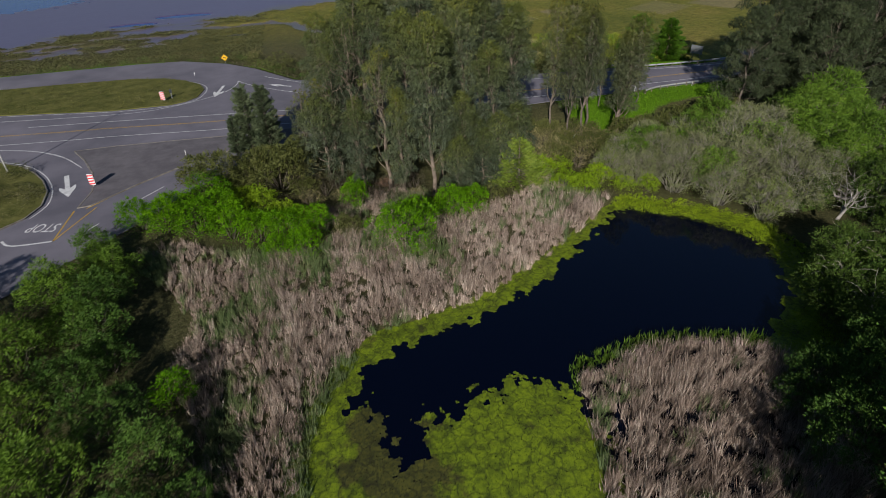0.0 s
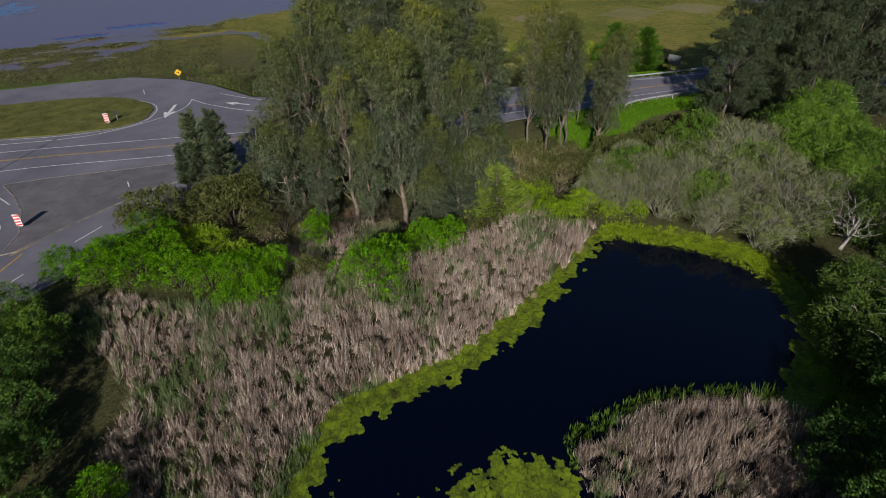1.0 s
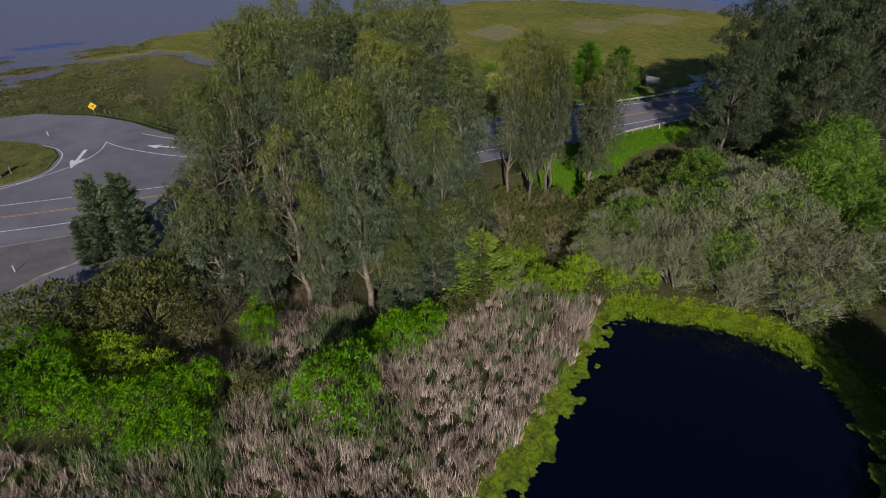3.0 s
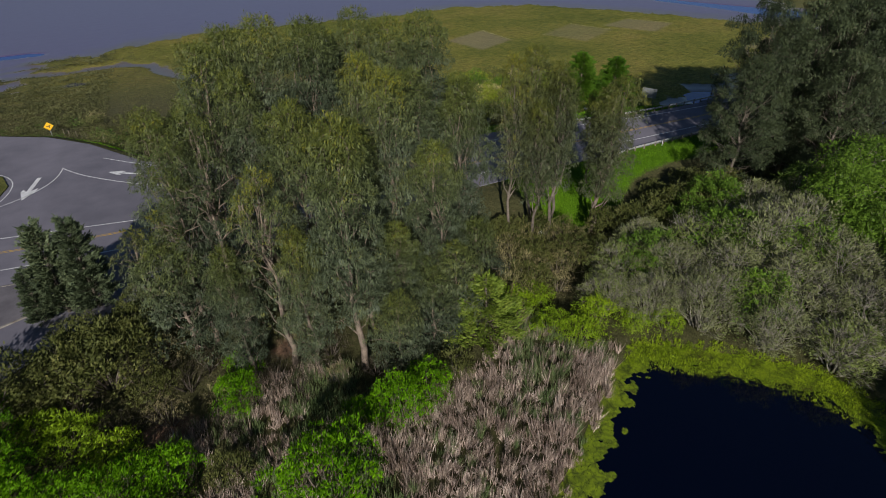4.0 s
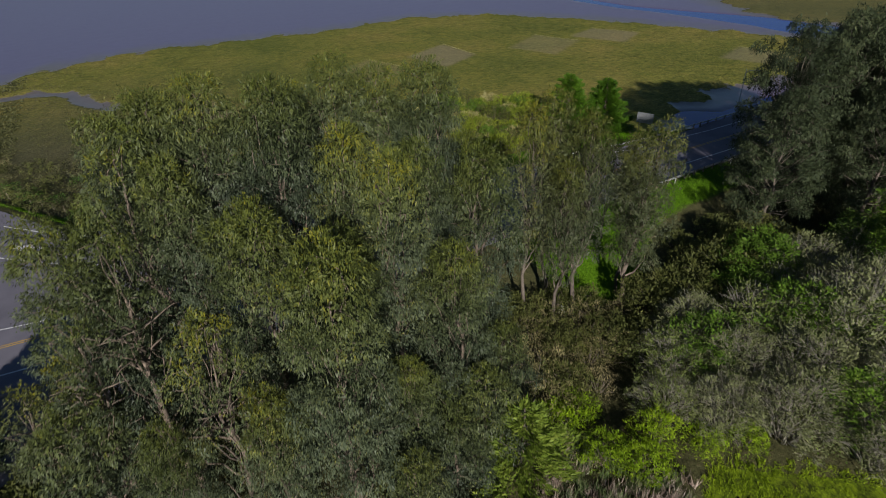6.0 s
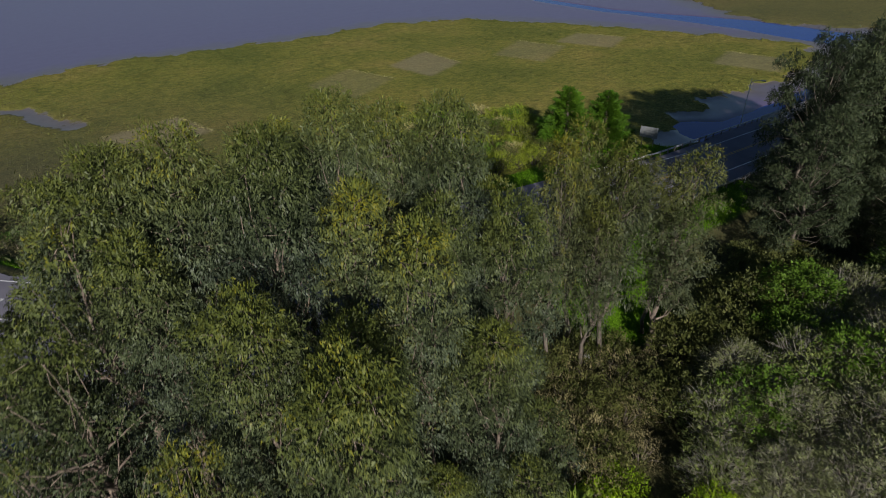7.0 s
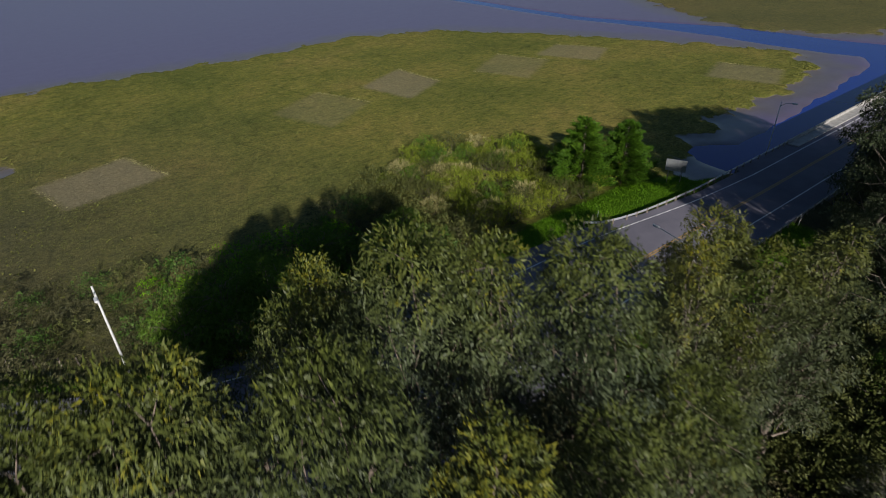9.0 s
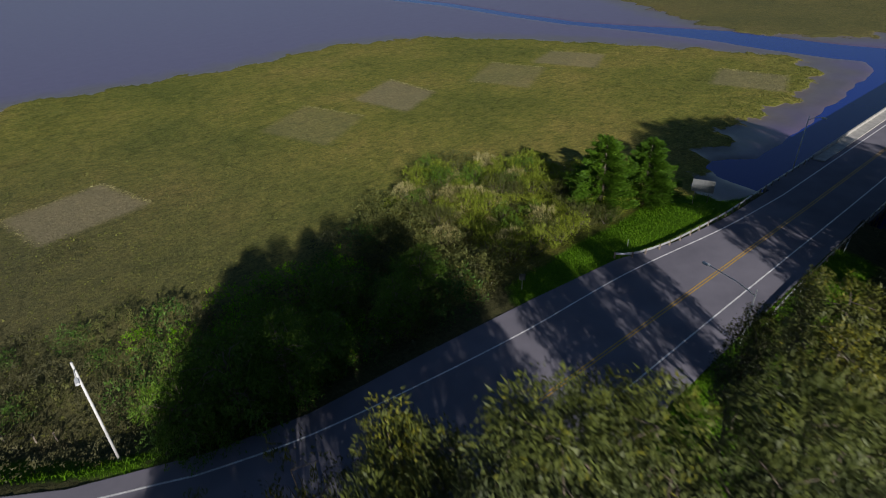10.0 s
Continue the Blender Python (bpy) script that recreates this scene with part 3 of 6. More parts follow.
def fields(px, py):
    """Height of the ground and the distance fields of its zones."""
    road = dist_poly(px, py, ROADWAY)
    pond = dist_poly(px, py, POND)
    west = np.clip((-8 - px) / 25, 0, 1) * np.clip((py - 185) / 20, 0, 1)
    marsh = np.maximum(dist_poly(px, py, MARSH), dist_poly(px, py, FARMARSH)) + 2.2 * lumps(px, py, 0.35, 3) + 1.3 * lumps(px, py, 1.1, 43)
    marsh = np.where(west > 0, np.minimum(marsh, 14) + west * (8 * lumps(px * 0.45, py, 0.24, 4) + 9 * lumps(px * 0.5, py, 0.7, 14) + 3 * lumps(px * 0.6, py, 1.6, 15) - 10.5 - 14 * smooth(py, 222, 262)), marsh)
    marsh = np.minimum(marsh, dist_line(px, py, CREEK) - 2.2)
    south = dist_poly(px, py, LAND_S)
    chan = 2.6 + 6.4 * (1 - smooth(py, 165, 225)) - dist_line(px, py, CHANNEL)
    h = -0.12 + 0.35 * smooth(marsh, -0.5, 1.0) + (0.012 + 0.05 * smooth(marsh, -0.5, 1.0)) * lumps(px, py, 0.8, 5)
    h = np.where(south > 0, np.maximum(h, 0.1), h)
    h = h - 1.0 * smooth(chan, -2, 4) - 0.9 * smooth(dist_poly(px, py, INLET) + 0.5 * lumps(px, py, 0.5, 41), -2.5, 2.5)
    for cx, cy, rx, ry in POOLS:
        h = h - 0.8 * smooth(1 - np.hypot((px - cx) / rx, (py - cy) / ry) + 0.15 * lumps(px, py, 0.6, 6), -0.1, 0.25)
    slope_s = smooth(road, -17, -1.5) * (south > 0)
    slope_n = smooth(road, -6 - 11 * smooth(px, 25, 50) * (1 - smooth(px, 86, 99)) + 3.5 * smooth(px, 90, 100), -0.6)
    up = np.maximum(np.where(py < 112, slope_s, 0), slope_n)
    h = h * (1 - up) + (ROAD_Z - 0.12) * up
    h = np.where(pond > -2, h * (1 - smooth(pond, -2, 3)) - 1.4 * smooth(pond, -2, 3), h)
    lush = np.full(px.shape, -99.0)
    for poly in LAWNS + [ISLAND_N]:
        lush = np.maximum(lush, dist_poly(px, py, poly))
    plot = np.full(px.shape, -99.0)
    share = np.zeros(px.shape)
    for poly, much in zip(PLOTS, (0.75, 0.32, 0.7, 0.4, 0.6, 0.55)):
        d = dist_poly(px, py, poly)
        share = np.where(d > -4, much, share)
        plot = np.maximum(plot, d)
    soil = np.maximum(1.6 - np.hypot((px - 10.5) / 1.5, py - 83.2), 1.6 - np.hypot((px + 2) / 1.5, py - 77))
    return h, dict(soil=soil, marsh=np.where(south > 0, 5, marsh), plot=plot, plotmix=share, brownish=np.maximum(np.clip((-20 - px) / 22, 0, 1) * 0.85, np.clip((70 - px) / 70, 0, 1) * np.maximum(np.clip((240 - py) / 60, 0, 1) * 0.85, 0)) + 0.6 * (px > 206), bank=np.maximum(south, np.maximum(road + 5, 3 - np.abs(pond))), lush=lush)


def height(x, y):
    return float(fields(np.array([float(x)]), np.array([float(y)]))[0][0])


def build_ground():
    def axis(a, b, step, far):
        out, s, v = [], step, a
        left = []
        while v > -far:
            s *= 1.5
            v -= s
            left.append(v)
        v, s = b, step
        right = []
        while v < far:
            s *= 1.5
            v += s
            right.append(v)
        return np.array(left[::-1] + list(np.arange(a, b + 0.01, step)) + right)

    gx, gy = axis(-130, 240, 1.45, 2600), axis(5, 320, 1.45, 2600)
    px, py = [a.ravel() for a in np.meshgrid(gx, gy)]
    h, zones = fields(px, py)
    nx, ny = len(gx), len(gy)
    idx = np.arange(nx * ny).reshape(ny, nx)
    quads = np.stack([idx[:-1, :-1], idx[:-1, 1:], idx[1:, 1:], idx[1:, :-1]], axis=-1).reshape(-1, 4)
    me = bpy.data.meshes.new("ground")
    me.from_pydata(np.stack([px, py, h], axis=1).tolist(), [], quads.tolist())
    me.shade_smooth()
    for key, val in zones.items():
        at = me.attributes.new(key, "FLOAT", "POINT")
        at.data.foreach_set("value", np.clip(val, -60, 60).astype(np.float32))
    me.materials.append(GROUND)
    return tagged(new("ground", me), "salt marsh turf, tidal mud and bushy banks", "ground", kind="structure")


def slab(name, outline, z, thick, material, parent=None, label=""):
    """A flat sheet with sides, from a closed outline."""
    bm = bmesh.new()
    top = [bm.verts.new((x, y, z)) for x, y in outline]
    f = bm.faces.new(top)
    if f.normal.z < 0:
        f.normal_flip()
    bm.normal_update()
    res = bmesh.ops.extrude_face_region(bm, geom=[f])
    for v in [g for g in res["geom"] if isinstance(g, bmesh.types.BMVert)]:
        v.co.z -= thick
    bmesh.ops.recalc_face_normals(bm, faces=bm.faces[:])
    bmesh.ops.triangulate(bm, faces=[q for q in bm.faces if len(q.verts) > 4])
    return part(name, bm, material, parent, label)


def curve_points(line, step=1.0):
    """A smooth line through the given points."""
    pts = [Vector((*p, 0)) if len(p) == 2 else Vector(p) for p in line]
    out = []
    for i in range(len(pts) - 1):
        p0, p1, p2, p3 = pts[max(i - 1, 0)], pts[i], pts[i + 1], pts[min(i + 2, len(pts) - 1)]
        n = max(1, int((p2 - p1).length / step))
        for k in range(n):
            t = k / n
            out.append(0.5 * ((2 * p1) + (p2 - p0) * t + (2 * p0 - 5 * p1 + 4 * p2 - p3) * t * t + (3 * p1 - p0 - 3 * p2 + p3) * t ** 3))
    return out + [pts[-1]]


def stripe(name, line, width, z, material, parent, label="", dash=None, step=1.5):
    """A painted line of a given width, whole or dashed, its edge slightly worn."""
    pts = curve_points(line, step)
    verts, faces = [], []
    run = 0.0
    rng = random.Random(len(pts))
    for i, p in enumerate(pts):
        d = (pts[min(i + 1, len(pts) - 1)] - pts[max(i - 1, 0)]).normalized()
        s = Vector((-d.y, d.x, 0)) * width / 2
        a, b = p + s * rng.uniform(0.9, 1.08), p - s * rng.uniform(0.9, 1.08)
        verts += [(a.x, a.y, z), (b.x, b.y, z)]
        if i:
            run += (p - pts[i - 1]).length
            if not dash or run % (dash[0] + dash[1]) < dash[0]:
                k = 2 * i
                faces.append((k - 2, k - 1, k + 1, k))
    return tagmesh(name, verts, faces, material, parent, label)


# ---- ground, water, roads ----
build_ground()
pond = tagmesh("pond_water", [(-25, 5, -0.35), (65, 5, -0.35), (65, 72, -0.35), (-25, 72, -0.35)], [(0, 1, 2, 3)], PONDWATER)
tagged(pond, "still dark blue-black pond water", "pond", kind="structure")
tide = tagmesh("tidal_water", [(-2600, 121, -0.3), (92, 121, -0.3), (92, 40, -0.3), (2600, 40, -0.3), (2600, 2600, -0.3), (-2600, 2600, -0.3)], [(0, 1, 2, 3, 4, 5)], TIDEWATER)
tagged(tide, "blue tidal creek and bay water", "water", kind="structure")

road = slab("road", ROADWAY, ROAD_Z, 0.4, ASPHALT)
tagged(road, "worn grey asphalt highway junction with painted lanes", "road", kind="structure")
L1 = ROAD_Z + 0.006
for line, w in ([[(-150, 126), (-55.5, 113.4), (-36, 111.3), (-16, 108.4), (5, 106.8), (30, 106.3), (66, 106.2), (100, 105.9)], 0.17],
                [[(-53.8, 122.4), (-38, 120.4), (-16.6, 117.2), (-4.5, 115.1), (6, 113.6)], 0.17],
                [[(-150, 142), (-60.7, 128), (-50, 126.2), (-36, 124.6), (-28.4, 125.9), (-20, 130.7), (-16.3, 135.8), (-15.4, 140.9)], 0.17],
                [[(-15.6, 140.9), (-11.7, 135.4), (-4.3, 128.3), (4, 122.5)], 0.17],
                [[(-9.5, 142.5), (-3.5, 136.4), (5, 129.6), (16, 124.2), (20, 122.6), (29.2, 120.3), (48, 118), (66.5, 117), (85, 114.6), (100, 113.6)], 0.17],
                [[(-54.5, 110.6), (-48.3, 108.1), (-42.5, 103.6), (-37.8, 97.4)], 0.17],
                [[(-53, 105), (-47.3, 101.4), (-43.8, 97.4), (-41.4, 93.4), (-39.6, 88.8), (-38.9, 84), (-40, 80.4)], 0.15],
                [[(-27.8, 145.9), (-23.4, 140.9), (-22, 136.2), (-22.8, 130.8), (-25, 128), (-28.8, 126.6), (-39.6, 126.8), (-62, 131.6), (-130, 145)], 0.15]):
    stripe("lane_line", line, w, L1, WHITE, road, "worn white painted line")
for off in (-0.16, 0.16):
    stripe("lane_line", [(-150, 132 + off), (-57.4, 118.7 + off), (-37, 116.2 + off), (-16.3, 113.2 + off), (10, 111.4 + off), (53, 110.4 + off), (85, 109.9 + off), (100, 109.7 + off)], 0.12, L1, YELLOWPAINT, road, "yellow painted centre line")
for line in ([(-34.5, 81), (-34.8, 72.6)], [(-31.7, 81.2), (-34.8, 72.6)], [(-33, 81.2), (-29.5, 85.2)]):
    stripe("lane_line", line, 0.18, L1, YELLOWPAINT, road, "yellow painted line")
stripe("stop_line", [(-41.4, 74.6), (-39.7, 72.9), (-34.9, 72.6)], 0.3, L1, WHITE, road, "worn white painted line", step=0.8)
stripe("lane_line", [(-31, 74.6), (-27.7, 79.4), (-25.9, 82.1), (-20, 89), (-12, 95)], 0.15, L1, WHITE, road, "dashed white line", dash=(3.2, 7))


def arrow(x, y, turn, size):
    """A straight lane arrow that points along turn degrees from +y."""
    s = size
    pts = [(-0.09, -0.5), (0.09, -0.5), (0.09, 0.12), (0.3, 0.0), (0.3, 0.14), (0, 0.5), (-0.3, 0.14), (-0.3, 0.0), (-0.09, 0.12)]
    m = pose(x, y, L1, 0, 0, turn)
    ob = tagmesh("arrow_marking", [m @ Vector((a * s * 0.42, b * s, 0)) for a, b in pts], [(0, 1, 2, 8), (2, 3, 4, 5), (2, 5, 8), (8, 5, 6, 7)], WHITE, road, "white painted arrow")
    return ob


arrow(-38, 90.4, 197, 9)
arrow(-19.2, 134, 171, 8.5)
arrow(-6, 133.6, 55, 6)
text = bpy.data.curves.new("stop_lettering", "FONT")
text.body, text.align_x, text.align_y, text.size = "STOP", "CENTER", "CENTER", 2.0
text.materials.append(WHITE)
word = new("stop_lettering", text)
word.matrix_world = pose(-37.2, 77, L1, 0, 0, 166) @ Matrix.Diagonal((0.85, 1.6, 1, 1))
word.parent = road
tagged(word, "white STOP painted on asphalt")

island = slab("median", ISLAND_N, ROAD_Z + 0.14, 0.3, VERGE)
tagged(island, "grassy traffic island with concrete kerb", "traffic island", kind="structure")
island_w = slab("median_bushy", ISLAND_W, ROAD_Z + 0.14, 0.3, VERGE)
tagged(island_w, "bushy kerbed traffic island", "traffic island", kind="structure")
paved = slab("paved_island", PAVED, ROAD_Z + 0.12, 0.3, OLDASPHALT)
tagged(paved, "dark paved traffic island with weeds along its kerb", "traffic island", kind="structure")

# ---- bridge ----
bridge = tagged(new("bridge"), "two-lane concrete road bridge over the tidal creek", "bridge", kind="structure")
part("deck", box(100, 102.6, ROAD_Z - 0.7, 420, 116.4, ROAD_Z), ASPHALT, bridge, "asphalt bridge deck")
part("kerb", box(116, 114.2, ROAD_Z + 0.004, 420, 115.9, ROAD_Z + 0.22, 0.03), CONCRETE, bridge, "pale concrete kerb walk")
part("parapet", box(116, 115.9, ROAD_Z - 0.5, 420, 116.2, ROAD_Z + 0.75, 0.03), CONCRETE, bridge, "pale concrete parapet")
part("parapet", box(116, 102.8, ROAD_Z - 0.5, 420, 103.1, ROAD_Z + 0.75, 0.03), CONCRETE, bridge, "pale concrete parapet")
for x in range(118, 420, 22):
    part("pier", box(x, 103.4, -2, x + 0.8, 115.4, ROAD_Z - 0.7, 0.05), CONCRETE, bridge)
for line, w, mtl in ([[(100, 105.9), (420, 104.4)], 0.17, WHITE], [[(100, 113.6), (420, 111.6)], 0.17, WHITE], [[(100, 109.55), (420, 107.8)], 0.12, YELLOWPAINT], [[(100, 109.87), (420, 108.1)], 0.12, YELLOWPAINT]):
    stripe("lane_line", line, w, L1, mtl, bridge, "painted line")


# ---- plants ----
def thing(name, mesh_parts, x, y, z=None, turn=0.0, size=1.0, label="", category="", group=""):
    """An Empty at the base that carries ready meshes as parts."""
    root = new(name)
    root.matrix_world = Matrix.Translation((x, y, height(x, y) - 0.05 if z is None else z)) @ pose(0, 0, 0, 0, 0, turn) @ Matrix.Diagonal((size, size, size, 1))
    for pname, me in mesh_parts:
        ob = new(pname, me)
        ob.parent = root
    return tagged(root, label, category, group)


def as_mesh(name, verts, faces, material, smooth_it=True):
    me = bpy.data.meshes.new(name)
    me.from_pydata([tuple(v) for v in verts], [], faces)
    if smooth_it:
        me.shade_smooth()
    me.materials.append(material)
    return me


def bent(rng, a, b, sag, n=5, waver=0.035):
    """A wavering path from a to b."""
    a, b = np.array(a, float), np.array(b, float)
    out = []
    for i in range(n + 1):
        t = i / n
        p = a + (b - a) * t + np.array([0, 0, sag]) * 4 * t * (1 - t)
        if 0 < i < n:
            p = p + rng.normal(0, waver * np.linalg.norm(b - a), 3)
        out.append(p)
    return out


def eucalyptus(seed, h, r, low=0.22, leaves=255, clumps=26, lean=(0, 0), leaf=EUC, bark=BARK, trunk_r=0.34, droop=1.0, bare=0, coarse=1.0, dome=False, bulk=1.0):
    """Tall trunk, rising limbs and drooping leaves in billowing clumps. Returns trunk and crown meshes."""
    rng = np.random.default_rng(seed)
    top = np.array([lean[0], lean[1], h * 0.86])
    path = bent(rng, (0, 0, -0.3), top, 0, 7, 0.014)
    pieces = [tube(path, trunk_r * np.linspace(1, 0, 8) ** 1.25 + 0.045, 8)]
    puffs = []
    for k in range(clumps):
        u = low + (1 - low) * ((k + rng.uniform(0.2, 0.8)) / clumps) ** 0.85
        v = (u - low) / (1 - low)
        wide = r * math.sqrt(max(0.05, math.sin(math.pi * (0.12 + 0.8 * v ** 0.9)))) * rng.uniform(0.5, 1.0)
        if dome:
            wide = r * (math.sqrt(max(0.0, 1 - ((v - 0.5) / 0.5) ** 2)) if v > 0.5 else 0.72 + 0.56 * v) * rng.uniform(0.75, 1.0)
        a = k * 2.4 + rng.uniform(-0.5, 0.5)
        if v > 0.9 and not dome:
            wide *= 0.45
        c = np.array([lean[0] * u + wide * math.cos(a), lean[1] * u + wide * math.sin(a), u * h - 0.6])
        i = min(6.99, max(0.5, (u * 0.78 - 0.06) / 0.86 * 7))
        start = path[int(i)] + (path[int(i) + 1] - path[int(i)]) * (i % 1)
        pieces.append(tube(bent(rng, start, c, -0.25, 4), np.linspace(0.1 * (1.2 - v), 0.025, 5), 5))
        puffs.append((c, rng.uniform(0.95, 1.4) * bulk))
        for q in range(rng.integers(2, 5)):
            off = sphere_dirs(rng, 1, -0.8)[0] * rng.uniform(0.7, 1.25) * bulk * np.array([1, 1, 0.7])
            puffs.append((c + off, rng.uniform(0.5, 0.88) * bulk))
            if q < 2:
                pieces.append(tube([c, c + off * 1.2], [0.03, 0.012], 4))
    for k in range(bare):
        u = rng.uniform(0.5, 0.95)
        a = rng.uniform(0, 6.28)
        s = np.array([lean[0] * u, lean[1] * u, u * h * 0.8])
        e = s + np.array([math.cos(a) * r * 0.95, math.sin(a) * r * 0.95, rng.uniform(0.5, 3)])
        pieces.append(tube(bent(rng, s, e, 0.3, 5), np.linspace(0.09, 0.015, 6), 5))
    quads = []
    centres, radii = np.array([c for c, _ in puffs]), np.array([pr for _, pr in puffs])
    quads.append(tufts(rng, centres, radii, leaves / 62, 9, (0.15 * coarse, 0.33 * coarse), (0.06 * coarse, 0.1 * coarse), droop, spread=0.14 * coarse, upface=0.12, thick=(0.66, 1.16), share=0.8, plume=2.2))
    counts = (leaves * 0.07 * radii * radii).astype(int)
    own = np.repeat(np.arange(len(puffs)), counts)
    n = len(own)
    d = sphere_dirs(rng, n)
    quads.append(leaf_faces(centres[own] + d * (radii[own] * rng.uniform(0.3, 0.68, n))[:, None], rng.normal(0, 0.4, (n, 3)) + np.array([0, 0, -0.8]), d + rng.normal(0, 0.3, (n, 3)), rng.uniform(0.22, 0.38, n) * coarse, rng.uniform(0.1, 0.17, n) * coarse))
    v, f = join(pieces)
    return [("trunk", as_mesh("trunk", v, f, bark)), ("crown", loose_mesh("crown", np.concatenate(quads), leaf))]


def bush(seed, r, h, leaf, leaves=270, clumps=22, size=(0.11, 0.23), twig=DARKBARK, upright=0.4, slim=0.6):
    """A rounded shrub of many leafy clumps on forked stems. Returns stem and crown meshes."""
    rng = np.random.default_rng(seed)
    pieces, quads, puffs = [], [], []
    for k in range(clumps):
        a = k * 2.4 + rng.uniform(-0.4, 0.4)
        q = math.sqrt((k + 0.5) / clumps) * rng.uniform(0.8, 1.1)
        z = h * (0.72 * math.sqrt(max(0.0, 1 - 0.85 * q * q)) + 0.08) * rng.uniform(0.82, 1.12)
        c = np.array([r * 0.8 * q * math.cos(a), r * 0.8 * q * math.sin(a), z])
        if k % 2 == 0:
            pieces.append(tube(bent(rng, (c[0] * 0.15, c[1] * 0.15, -0.2), c, 0.1, 2), [0.09, 0.05, 0.015], 3))
        for j in range(3):
            pr = rng.uniform(0.14, 0.27) * min(r, h)
            cc = c + sphere_dirs(rng, 1, -0.6)[0] * pr * 0.9
            puffs.append((cc, pr))
            if j < 1 and k % 2 == 0:
                t = sphere_dirs(rng, 1, -0.2)[0]
                pieces.append(tube([c, cc + t * pr * 1.1], [0.025, 0.008], 3))
    centres, radii = np.array([c for c, _ in puffs]), np.array([pr for _, pr in puffs])
    quads.append(tufts(rng, centres, radii, leaves / 46, 7, (size[0] * 1.1, size[1] * 1.15), (size[0] * 1.1 * slim, size[1] * 1.05 * slim), -upright, 0.8, 0.13, -0.5, 1.0, (0.75, 1.15), 0.78))
    skirt = int(clumps * 14)
    a, q = rng.uniform(0, 6.283, skirt), np.sqrt(rng.uniform(0.2, 1, skirt))
    pos = np.stack([r * 0.95 * q * np.cos(a), r * 0.95 * q * np.sin(a), rng.uniform(0, 0.45 * h, skirt)], axis=1)
    d = unit(pos * np.array([1, 1, 0.2]))
    ln = rng.uniform(*size, skirt)
    quads.append(leaf_faces(pos, d + rng.normal(0, 0.5, (skirt, 3)) + np.array([0, 0, 0.3]), d + np.array([0, 0, 0.4]), ln, ln * slim))
    v, f = join(pieces)
    return [("stem", as_mesh("stem", v, f, twig)), ("crown", loose_mesh("crown", np.concatenate(quads), leaf))]


def willow(seed, r, h, leaf=GREYISH, twig=TWIG, clumps=34, per=5.4):
    """A dome of leafy lobes on forked grey stems, with fine pale twigs pushing out of them."""
    rng = np.random.default_rng(seed)
    pieces, tw, puffs = [], [], []
    for k in range(clumps):
        a = k * 2.4 + rng.uniform(-0.4, 0.4)
        q = math.sqrt((k + 0.5) / clumps)
        rise = 0.8 * math.sqrt(max(0.0, 1 - 0.9 * q * q)) * rng.uniform(0.78, 1.1) + 0.04
        c = np.array([r * 0.88 * q * math.cos(a), r * 0.88 * q * math.sin(a), h * rise])
        pieces.append(tube(bent(rng, (c[0] * 0.25, c[1] * 0.25, -0.2), c, 0.3, 4), [0.1, 0.075, 0.055, 0.04, 0.025], 4))
        out = np.array([math.cos(a) * q, math.sin(a) * q, 1.1 - 0.8 * q])
        pr = rng.uniform(0.2, 0.3) * r
        puffs.append((c, pr))
        for _ in range(3):
            puffs.append((c + sphere_dirs(rng, 1, -0.4)[0] * pr, pr * rng.uniform(0.45, 0.75)))
            pieces.append(tube(bent(rng, c * np.array([0.85, 0.85, 0.82]), c + rng.normal(0, 0.35, 3) + out * pr * 1.3, 0.1, 3), [0.03, 0.024, 0.016, 0.008], 3))
        n = 48
        d = unit(sphere_dirs(rng, n, -0.3) + out * 0.5)
        tw.append(leaf_faces(c + d * pr * rng.uniform(0.5, 0.9, (n, 1)), d + rng.normal(0, 0.25, (n, 3)), rng.normal(0, 1, (n, 3)), rng.uniform(0.5, 1.1, n), np.full(n, 0.036)))
    centres, radii = np.array([c for c, _ in puffs]), np.array([pr for _, pr in puffs])
    lf = tufts(rng, centres, radii, per, 8, (0.14, 0.3), (0.06, 0.11), -0.35, 0.9, 0.15, -0.55, 1.0, (0.7, 1.18), 0.8)
    v, f = join(pieces)
    return [("stem", as_mesh("stem", v, f, twig)), ("twigwork", loose_mesh("twigwork", np.concatenate(tw), twig)), ("crown", loose_mesh("crown", lf, leaf))]


